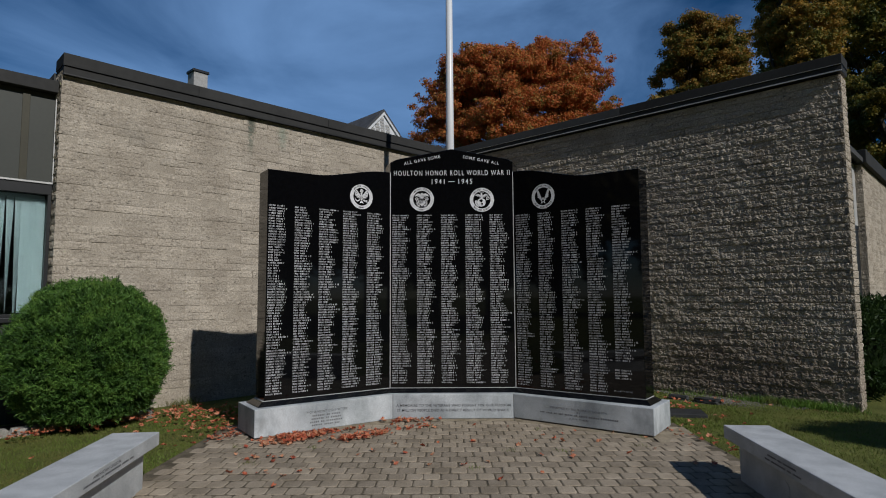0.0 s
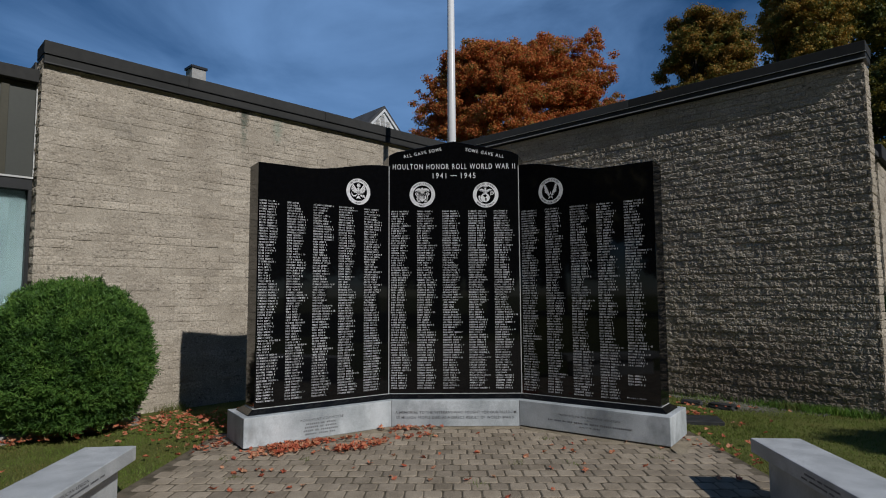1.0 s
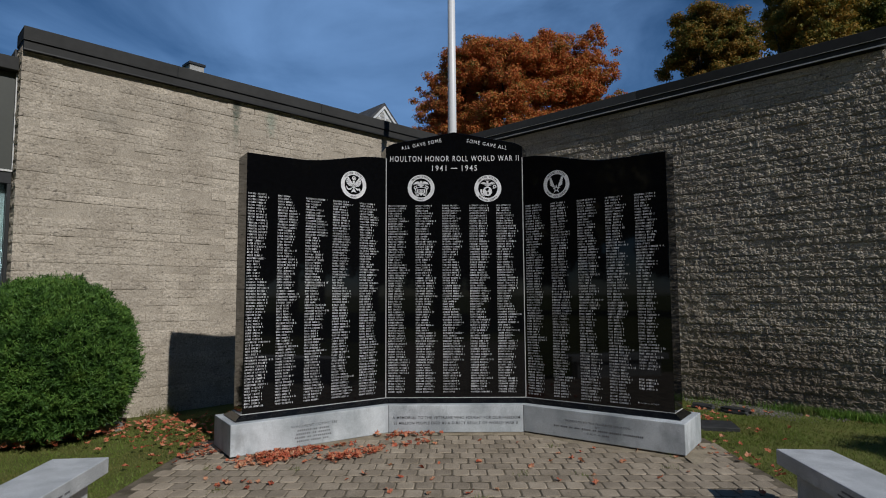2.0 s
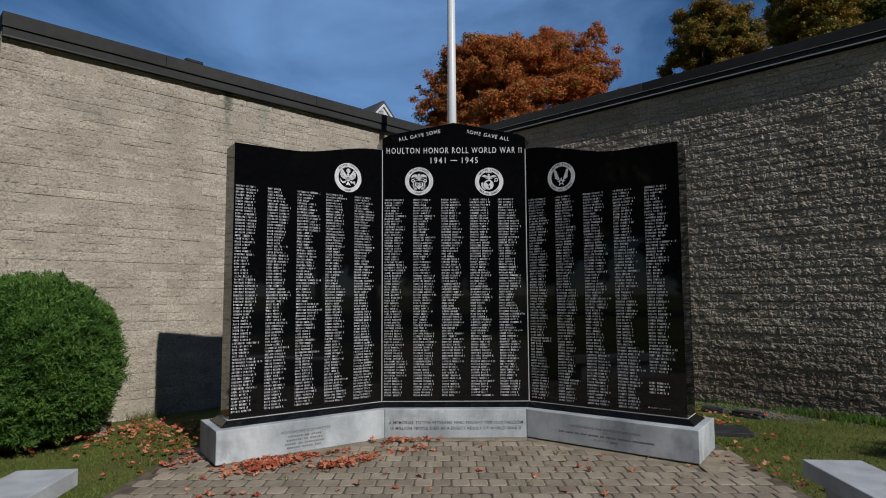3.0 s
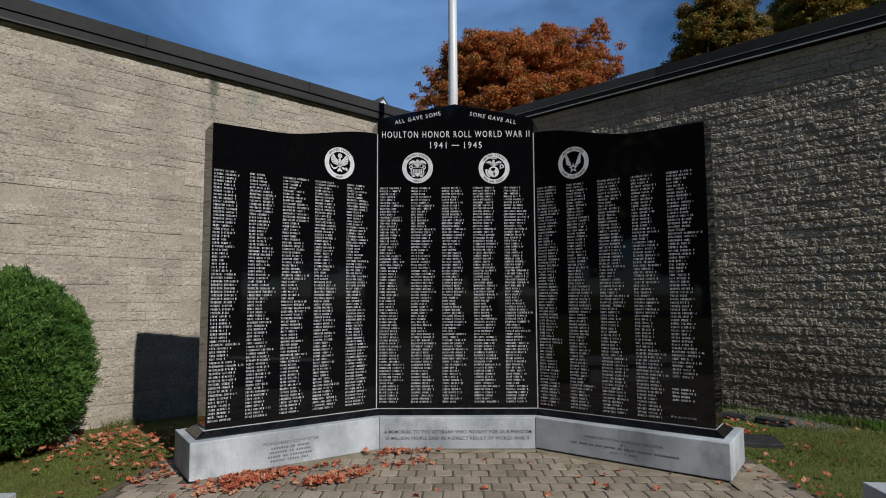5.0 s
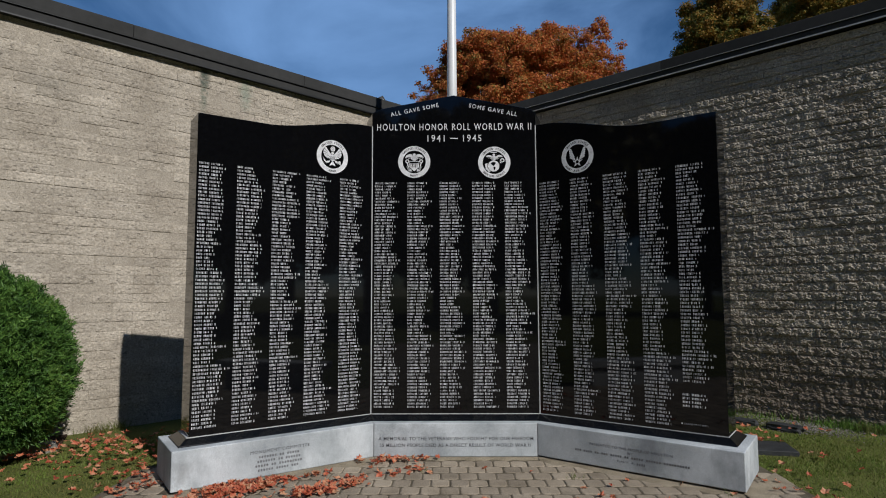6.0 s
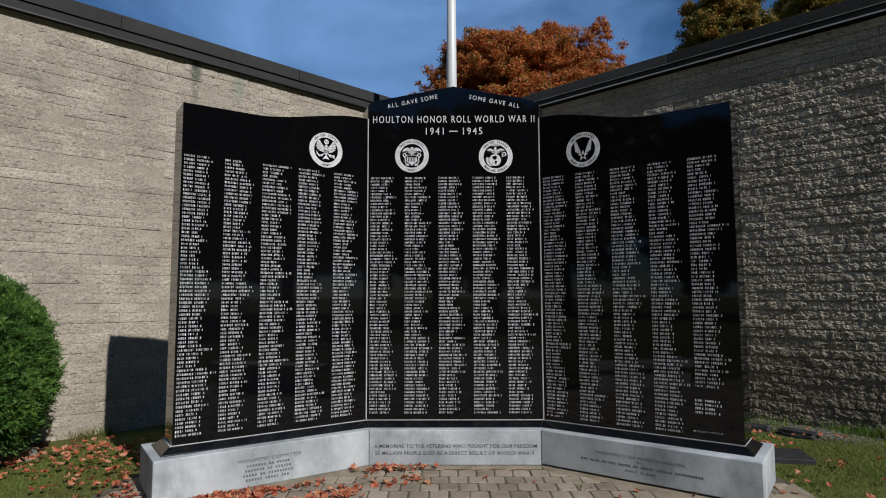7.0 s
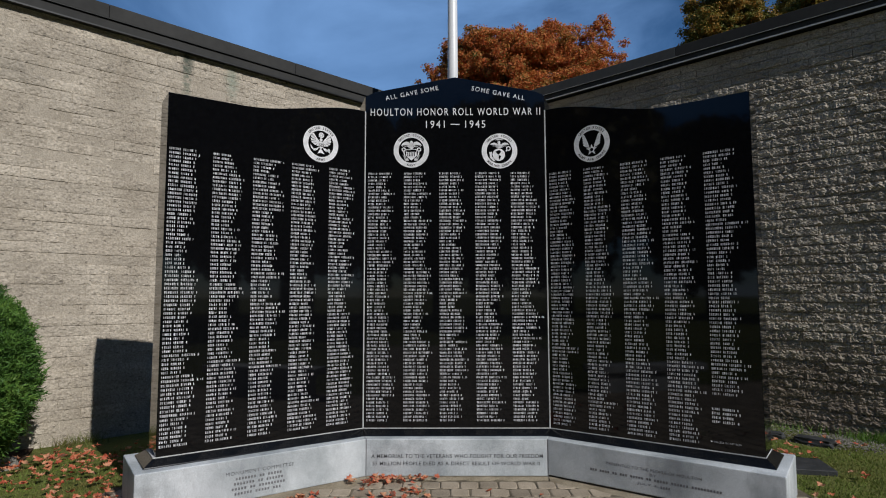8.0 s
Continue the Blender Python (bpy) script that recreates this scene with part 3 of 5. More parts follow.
Y = FACE - 0.0012
pc = panels[0]
W = 0.002
lettering("inscription", "ALL GAVE SOME", M_ENGRAVED, pc, -0.578, -0.128, 3.034, 3.073, Y, "white engraved words ALL GAVE SOME", 11.3, weight=W, spacing=1.28, single=True)
lettering("inscription", "SOME GAVE ALL", M_ENGRAVED, pc, 0.139, 0.589, 3.117, 3.156, Y, "white engraved words SOME GAVE ALL", -11.2, weight=W, spacing=1.28, single=True)
lettering("inscription", "HOULTON HONOR ROLL WORLD WAR II", M_ENGRAVED, pc, -0.706, 0.713, 2.903, 2.966, Y, "white engraved title HOULTON HONOR ROLL WORLD WAR II", weight=W, spacing=1.28, single=True)
lettering("inscription", "1941", M_ENGRAVED, pc, -0.242, -0.085, 2.796, 2.859, Y, "white engraved year 1941", weight=W, spacing=1.28, single=True)
part("inscription", boxed(-0.036, 0.038, Y - 0.0004, Y + 0.0006, 2.822, 2.830), M_ENGRAVED, pc, "engraved dash")
lettering("inscription", "1945", M_ENGRAVED, pc, 0.085, 0.254, 2.796, 2.859, Y, "white engraved year 1945", weight=W, spacing=1.28, single=True)


def columns(parent, starts, top, bottoms, seed, mat=M_NAMES):
    """Columns of engraved lines, ragged on the right: every word a bar."""
    rng = random.Random(seed)
    pitch, cap = 0.0283, 0.0175
    for x0, bottom in zip(starts, bottoms):
        verts, faces = [], []
        run, first = 0, 0.08
        rows = int(round((top - bottom) / pitch))
        for r in range(rows):
            z1 = top - r * pitch
            if run <= 0:
                first, run = rng.uniform(0.046, 0.112), rng.choice((1, 1, 2, 2, 3, 4, 6))
            run -= 1
            words = [first, rng.uniform(0.046, 0.092)]
            if rng.random() < 0.85:
                words.append(0.010)
            if rng.random() < 0.06:
                words.append(0.022)
            x = x0
            for w in words:
                for _ in range(max(1, round(w / 0.0112))):
                    k, c, h = len(verts), rng.choice((0.0030, 0.0052, 0.0060, 0.0068, 0.0074)), cap * rng.uniform(0.86, 1.0)
                    verts += [(x, Y, z1 - cap), (x + c, Y, z1 - cap), (x + c, Y, z1 - cap + h), (x, Y, z1 - cap + h)]
                    faces.append((k, k + 1, k + 2, k + 3))
                    x += 0.0112
                x += 0.0115
        tagged(raw("inscription_column", verts, faces, mat, parent, "column of small engraved lines"), kind="stuff")


columns(panels[0], (-0.723, -0.425, -0.131, 0.166, 0.461), 2.420, (0.393,) * 5, 11)
columns(panels[-1], (-1.446, -1.156, -0.870, -0.577, -0.268), 2.424, (0.395,) * 5, 12)
columns(panels[1], (-0.014, 0.281, 0.578, 0.876, 1.170), 2.404, (0.372, 0.372, 0.372, 0.372, 0.709), 13)
columns(panels[1], (1.162,), 0.632, (0.520,), 14, M_ENGRAVED)
lettering("inscription", "KILLED IN ACTION", M_NAMES, panels[1], 1.168, 1.338, 0.396, 0.408, Y, "small engraved words KILLED IN ACTION")
part("inscription", boxed(1.146, 1.156, Y - 0.0004, Y + 0.0006, 0.398, 0.407), M_ENGRAVED, panels[1], "small engraved mark")


def flat(name, polys, mat, parent, y, label=""):
    verts, faces = [], []
    for poly in polys:
        k = len(verts)
        verts += [(a, y, b) for a, b in poly]
        faces.append(tuple(range(k, k + len(poly))))
    return raw(name, verts, faces, mat, parent, label)


def ring(cx, cz, r0, r1, n=64):
    out = []
    for i in range(n):
        a, b = 2 * math.pi * i / n, 2 * math.pi * (i + 1) / n
        out.append([(cx + r * math.cos(t), cz + r * math.sin(t)) for r, t in ((r0, a), (r1, a), (r1, b), (r0, b))])
    return out


def disc(cx, cz, r, n=24, a0=0.0, a1=360.0):
    return [(cx + r * math.cos(radians(a0 + (a1 - a0) * i / n)), cz + r * math.sin(radians(a0 + (a1 - a0) * i / n))) for i in range(n + (a1 - a0 < 360))]


def arc_words(words, cx, cz, r, cap, centre, step, parent, outward=True):
    """Letters set round a ring, upright at the head or at the foot."""
    verts, faces = [], []
    n = len(words)
    for i, ch in enumerate(words):
        if ch == " ":
            continue
        vs, fs = text_shape(ch, 1.0, 0.03)
        lo, hi = vs.min(0), vs.max(0)
        q = (vs - (lo + hi) / 2) * (cap / 0.73)
        off = (i - (n - 1) / 2) * step
        a = radians(centre - off if outward else centre + off)
        turn = a - math.pi / 2 if outward else a + math.pi / 2
        k = len(verts)
        c, s = math.cos(turn), math.sin(turn)
        verts += [(cx + r * math.cos(a) + u * c - w * s, Y - 0.0016, cz + r * math.sin(a) + u * s + w * c) for u, w in q]
        faces += [tuple(k + j for j in f) for f in fs]
    return tagged(raw("ring_lettering", verts, faces, M_LETTER, parent, "dark letters round the ring"), kind="stuff")


WINGS = {"raised": ((0.012, 0.016), (0.022, 0.030), (0.042, 0.052), (0.060, 0.080), (0.072, 0.076), (0.084, 0.052), (0.087, 0.028), (0.078, 0.004), (0.058, -0.012), (0.026, -0.020)),
         "spread": ((0.008, 0.052), (0.024, 0.070), (0.046, 0.074), (0.070, 0.062), (0.086, 0.042), (0.078, 0.030), (0.064, 0.036), (0.050, 0.026), (0.036, 0.030), (0.012, 0.018)),
         "high": ((0.008, 0.048), (0.022, 0.062), (0.044, 0.072), (0.066, 0.066), (0.080, 0.052), (0.066, 0.050), (0.056, 0.040), (0.042, 0.038), (0.028, 0.030), (0.010, 0.026))}


def wing_shape(cx, cz, side, kind):
    """A wing's outline, and the dark slits between its feathers."""
    pts = WINGS[kind]
    outline = [(cx + side * x, cz + z) for x, z in pts]
    slits = []
    root = pts[0]
    for i in range(4, 9):
        (ax, az), (bx, bz) = pts[i], pts[i + 1] if i + 1 < len(pts) else pts[i]
        ex, ez = (ax + bx) / 2, (az + bz) / 2
        sx, sz = root[0] + (ex - root[0]) * 0.45, root[1] + (ez - root[1]) * 0.45
        slits.append([(cx + side * sx, cz + sz + 0.0005), (cx + side * sx, cz + sz - 0.0015), (cx + side * ex, cz + ez - 0.0022), (cx + side * ex, cz + ez + 0.0022)])
    return outline, slits


def star(cx, cz, r, turn=90, inner=0.4):
    return [(cx + (r if i % 2 == 0 else r * inner) * math.cos(radians(turn + 36 * i)), cz + (r if i % 2 == 0 else r * inner) * math.sin(radians(turn + 36 * i))) for i in range(10)]


def emblem(parent, cx, cz, head, foot, design, label):
    R = 0.148
    e = flat("emblem", ring(cx, cz, 0.106, R), M_ENGRAVED, parent, Y - 0.0004, label)
    arc_words(head, cx, cz, 0.128, 0.019, 90, 8.2, e)
    arc_words(foot, cx, cz, 0.128, 0.019, 270, 8.2, e, False)
    polys, dark = [], []
    if design == "eagle":
        for s in (-1, 1):
            w, d = wing_shape(cx, cz, s, "raised")
            polys.append(w)
            dark += d
            polys += [[(cx + s * 0.010, cz - 0.020), (cx + s * 0.03, cz - 0.052), (cx + s * 0.052, cz - 0.062), (cx + s * 0.036, cz - 0.04)]]
        polys += [disc(cx, cz + 0.032, 0.013), [(cx - 0.024, cz + 0.018), (cx + 0.024, cz + 0.018), (cx + 0.022, cz - 0.022), (cx, cz - 0.046), (cx - 0.022, cz - 0.022)]]
        polys += [[(cx - 0.03, cz - 0.082), (cx - 0.008, cz - 0.046), (cx + 0.008, cz - 0.046), (cx + 0.03, cz - 0.082), (cx, cz - 0.072)]]
        polys += [disc(cx + 0.002, cz + 0.070, 0.022)]
        dark += [disc(cx + 0.002 + 0.011 * math.cos(k * 1.05), cz + 0.070 + 0.011 * math.sin(k * 1.05), 0.0035, 8) for k in range(6)]
        polys += [[(cx - 0.030, cz - 0.038), (cx - 0.062, cz - 0.046), (cx - 0.090, cz - 0.010), (cx - 0.080, cz - 0.044), (cx - 0.058, cz - 0.062)]]
        polys += [disc(cx + 0.066, cz - 0.046, 0.013), [(cx + 0.030, cz - 0.036), (cx + 0.034, cz - 0.030), (cx + 0.082, cz - 0.062), (cx + 0.076, cz - 0.070)]]
        dark += [[(cx - 0.018 + 0.009 * i, cz + 0.004), (cx - 0.014 + 0.009 * i, cz + 0.004), (cx - 0.014 + 0.009 * i, cz - 0.026), (cx - 0.018 + 0.009 * i, cz - 0.026)] for i in range(5)]
    if design == "shield":
        for s in (-1, 1):
            w, d = wing_shape(cx, cz, s, "spread")
            polys.append(w)
            dark += d
            polys += ring(cx + s * 0.064, cz + 0.006, 0.009, 0.018, 16)
            polys += [[(cx + s * 0.058, cz - 0.01), (cx + s * 0.068, cz - 0.012), (cx + s * 0.052, cz - 0.078), (cx + s * 0.044, cz - 0.074)]]
            polys += [[(cx + s * 0.026, cz - 0.070), (cx + s * 0.07, cz - 0.05), (cx + s * 0.074, cz - 0.036), (cx + s * 0.05, cz - 0.088), (cx + s * 0.022, cz - 0.088)]]
        polys += [disc(cx, cz + 0.066, 0.014), [(cx - 0.016, cz + 0.056), (cx + 0.016, cz + 0.056), (cx + 0.014, cz + 0.012), (cx - 0.014, cz + 0.012)]]
        polys += [[(cx - 0.045, cz + 0.008), (cx + 0.045, cz + 0.008), (cx + 0.044, cz - 0.048), (cx, cz - 0.088), (cx - 0.044, cz - 0.048)]]
        dark += [[(cx - 0.041, cz + 0.003), (cx + 0.041, cz + 0.003), (cx + 0.041, cz - 0.014), (cx - 0.041, cz - 0.014)]]
        dark += [[(cx - 0.033 + 0.014 * i, cz - 0.018), (cx - 0.027 + 0.014 * i, cz - 0.018), (cx - 0.027 + 0.014 * i, cz - 0.052), (cx - 0.033 + 0.014 * i, cz - 0.052)] for i in range(5)]
    if design == "globe":
        for s in (-1, 1):
            w, d = wing_shape(cx, cz, s, "high")
            polys.append(w)
            dark += d
        polys += [disc(cx - 0.004, cz + 0.072, 0.012), [(cx - 0.018, cz + 0.062), (cx + 0.012, cz + 0.062), (cx + 0.010, cz + 0.022), (cx - 0.016, cz + 0.022)]]
        polys += [disc(cx - 0.006, cz - 0.032, 0.052, 32)]
        dark += [[(cx - 0.034, cz - 0.006), (cx - 0.006, cz + 0.008), (cx + 0.014, cz - 0.002), (cx + 0.006, cz - 0.018), (cx - 0.006, cz - 0.032), (cx - 0.018, cz - 0.024)],
                 [(cx - 0.006, cz - 0.036), (cx + 0.012, cz - 0.042), (cx + 0.010, cz - 0.056), (cx - 0.001, cz - 0.074), (cx - 0.008, cz - 0.052)]]
        polys += ring(cx + 0.074, cz + 0.020, 0.010, 0.020, 16)
        polys += [[(cx + 0.05, cz + 0.002), (cx + 0.058, cz - 0.008), (cx + 0.072, cz + 0.010), (cx + 0.066, cz + 0.014)]]
        polys += [[(cx - 0.086, cz - 0.012), (cx - 0.062, cz - 0.006), (cx - 0.064, cz - 0.046), (cx - 0.034, cz - 0.084), (cx - 0.05, cz - 0.088), (cx - 0.078, cz - 0.06)]]
        polys += [[(cx - 0.036, cz + 0.092), (cx + 0.03, cz + 0.092), (cx + 0.026, cz + 0.098), (cx - 0.03, cz + 0.098)]]
    if design == "wings":
        for s in (-1, 1):
            for i in range(6):
                k = i / 5
                x0, z0 = 0.020 + 0.030 * k, -0.024 + 0.074 * k
                dx, dz = 0.050 - 0.018 * k, 0.016 + 0.022 * k
                polys.append([(cx + s * x0, cz + z0), (cx + s * (x0 + 0.5 * dx), cz + z0 + 0.32 * dz - 0.004), (cx + s * (x0 + dx), cz + z0 + dz),
                              (cx + s * (x0 + dx - 0.004), cz + z0 + dz + 0.011), (cx + s * (x0 + 0.42 * dx), cz + z0 + 0.4 * dz + 0.012), (cx + s * (x0 + 0.001), cz + z0 + 0.015)])
            polys.append([(cx + s * 0.016, cz - 0.036), (cx + s * 0.034, cz - 0.028), (cx + s * 0.050, cz - 0.022), (cx + s * 0.044, cz - 0.012), (cx + s * 0.022, cz - 0.016)])
        pts = star(cx, cz - 0.050, 0.048)
        polys += [[(cx, cz - 0.050), pts[i], pts[(i + 1) % 10]] for i in range(10)]
        dark += [disc(cx, cz - 0.050, 0.013)]
    tagged(flat("device", polys, M_ENGRAVED, e, Y - 0.0004), kind="stuff")
    if dark:
        tagged(flat("device_inlay", dark, M_BLACK, e, Y - 0.0016), kind="stuff")
    return e


emblem(panels[-1], -0.344, 2.606, "UNITED STATES", "ARMY", "eagle", "white ringed army emblem with an eagle")
emblem(panels[0], -0.364, 2.608, "UNITED STATES", "NAVY", "shield", "white ringed navy emblem with eagle and shield")
emblem(panels[0], 0.370, 2.598, "UNITED STATES", "MARINE CORPS", "globe", "white ringed marine corps emblem with a globe")
emblem(panels[1], 0.354, 2.596, "UNITED STATES", "ARMY AIR CORPS", "wings", "white ringed air corps emblem with wings and star")

bases = [o for o in memorial.children if o.name.split(".")[0] == "base_block"]
YB = -0.0012
lettering("inscription", "A MEMORIAL TO THE VETERANS WHO FOUGHT FOR OUR FREEDOM", M_LETTER, bases[1], -0.662, 0.666, 0.146, 0.176, YB, "dark engraved dedication line", spacing=1.1, weight=0.008)
lettering("inscription", "55 MILLION PEOPLE DIED AS A DIRECT RESULT OF WORLD WAR II", M_LETTER, bases[1], -0.652, 0.640, 0.091, 0.120, YB, "dark engraved dedication line", spacing=1.1, weight=0.008)
lettering("inscription", "MONUMENT COMMITTEE", M_LETTER, bases[0], -1.050, -0.578, 0.186, 0.210, YB, "worn engraved words MONUMENT COMMITTEE", spacing=1.15, weight=0.0)


def bars(parent, rows, mat, y, label):
    """Lines of writing as plain bars, one to a letter."""
    for x0, x1, z, h, words in rows:
        pitch = (x1 - x0) / (sum(words) + 0.9 * (len(words) - 1))
        polys, x = [], x0
        for w in words:
            for _ in range(w):
                polys.append([(x, z), (x + pitch * 0.62, z), (x + pitch * 0.62, z + h), (x, z + h)])
                x += pitch
            x += 0.9 * pitch
        tagged(flat("inscription_line", polys, mat, parent, y, label), kind="stuff")


bars(bases[0], ((-0.985, -0.660, 0.150, 0.017, (7, 2, 5)), (-0.995, -0.650, 0.117, 0.017, (7, 2, 6)), (-1.010, -0.635, 0.084, 0.017, (5, 2, 9)), (-0.990, -0.665, 0.051, 0.017, (6, 5, 3))), M_LETTER_WORN, YB, "worn engraved line")
lettering("inscription", "PRESENTED TO THE PEOPLE OF HOULTON", M_LETTER_WORN, bases[2], 0.470, 1.120, 0.178, 0.198, YB, "worn engraved words PRESENTED TO THE PEOPLE OF HOULTON", spacing=1.1)
lettering("inscription", "BY", M_LETTER_WORN, bases[2], 0.780, 0.825, 0.148, 0.166, YB, "worn engraved word BY")
bars(bases[2], ((0.345, 1.245, 0.117, 0.016, (3, 4, 2, 3, 5, 2, 5, 6, 10)), (0.850, 0.920, 0.078, 0.016, (4,))), M_LETTER_WORN, YB, "worn engraved line")
lettering("inscription", "JULY 4,", M_LETTER_WORN, bases[2], 0.690, 0.835, 0.076, 0.096, YB, "worn engraved words JULY 4", spacing=1.1)

for ob in bases[2].children:
    ob.matrix_local = pose(0, 0, 0, 0, 0, -math.degrees(math.atan2(0.04, WING + 0.004)))


# ---- benches ----
def bench(m, label, side):
    b = tagged(empty("bench", m), label, "bench", "granite benches")
    part("seat", round_edges(boxed(-0.175, 0.175, -1.85, 0.0, 0.285, 0.385), 0.006), M_BENCH, b)
    part("pedestal", round_edges(boxed(-0.112, 0.112, -1.72, -0.13, -0.05, 0.284), 0.006), M_BENCH, b)
    x = side * 0.1765
    if side == 1:
        t = lettering("inscription", "AMERICAN LEGION", M_LETTER, b, -1.06, -0.68, 0.340, 0.360, -0.1765, "dark engraved words AMERICAN LEGION", spacing=1.1, weight=0.008)
        t.matrix_local = pose(0, 0, 0, 0, 0, 90)
    for z, y0, words in ((0.316, -1.17, (0.20, 0.03, 0.22, 0.10, 0.06)),) if side == 1 else ((0.342, -1.12, (0.16, 0.05, 0.12)), (0.312, -1.18, (0.10, 0.05, 0.19, 0.07))):
        y = y0
        polys = []
        for w in words:
            polys.append([(x, y + w, z), (x, y, z), (x, y, z + 0.012), (x, y + w, z + 0.012)])
            y += w + 0.02
        vs = [p for q in polys for p in q]
        raw("inscription_line", vs, [tuple(range(4 * i, 4 * i + 4)) for i in range(len(polys))], M_LETTER_WORN, b, "dark engraved line")
    return b


bench(pose(-2.485, 4.53, 0, 0, 0, 6.5), "light grey granite bench beside the lawn", 1)
rb = bench(pose(2.30, 4.685, 0, 0, 0, -4.5), "light grey granite bench casting a shadow on the pavers", -1)
medal = loft(bmesh.new(), [[(-0.114 - d, -0.84 + r * math.cos(a), 0.15 + r * math.sin(a)) for a in [2 * math.pi * i / 24 for i in range(24)]] for d, r in ((-0.002, 0.06), (0.002, 0.06))])
part("carved_medallion", medal, M_BENCH, rb, "dark carved round mark")

# ---- flagpole ----
pole = tagged(empty("flagpole", Matrix.Translation((-0.004, 9.2, 0))), "white painted flagpole behind the memorial", "flagpole")
n = 28
part("shaft", loft(bmesh.new(), [[(r * math.cos(2 * math.pi * i / n), r * math.sin(2 * math.pi * i / n), z) for i in range(n)] for z, r in ((-0.1, 0.066), (4, 0.064), (9.0, 0.042))]), M_POLE, pole, smooth=True)
bm = bmesh.new()
bmesh.ops.create_uvsphere(bm, u_segments=16, v_segments=10, radius=0.08, matrix=Matrix.Translation((0, 0, 9.07)))
part("ball", bm, M_POLE, pole, smooth=True)
part("collar", loft(bmesh.new(), [[(r * math.cos(2 * math.pi * i / n), r * math.sin(2 * math.pi * i / n), z) for i in range(n)] for z, r in ((-0.05, 0.14), (0.03, 0.14), (0.05, 0.08))]), M_POLE, pole)


# ---- plants ----
def leaf_cards(centres, normals, size, rng, spread=0.6, aspect=0.55, fold=0.25):
    """Small folded leaves, four corners and two triangles each."""
    n = len(centres)
    d = normals + rng.normal(0, spread, (n, 3))
    d /= np.linalg.norm(d, axis=1)[:, None] + 1e-9
    r = rng.normal(0, 1, (n, 3))
    a = np.cross(d, r)
    a /= np.linalg.norm(a, axis=1)[:, None] + 1e-9
    b = np.cross(d, a)
    s = (size * rng.uniform(0.6, 1.3, n))[:, None]
    v = np.stack([centres - a * s * 0.5, centres + b * s * aspect * 0.5 + d * s * fold, centres + a * s * 0.5, centres - b * s * aspect * 0.5 + d * s * fold], 1).reshape(-1, 3)
    k = np.arange(n)[:, None] * 4
    f = np.concatenate([k + np.array((0, 1, 2)), k + np.array((0, 2, 3))], 1).reshape(-1, 3)
    return v, f


def cards(name, v, f, mat, parent=None, label=""):
    me = bpy.data.meshes.new(name)
    me.vertices.add(len(v))
    me.vertices.foreach_set("co", np.ascontiguousarray(v, dtype=np.float32).ravel())
    me.loops.add(f.size)
    me.loops.foreach_set("vertex_index", np.ascontiguousarray(f, dtype=np.int32).ravel())
    me.polygons.add(len(f))
    me.polygons.foreach_set("loop_start", np.arange(0, f.size, 3, dtype=np.int32))
    me.update(calc_edges=True)
    me.materials.append(mat)
    return finish(new(name, me), parent, label)


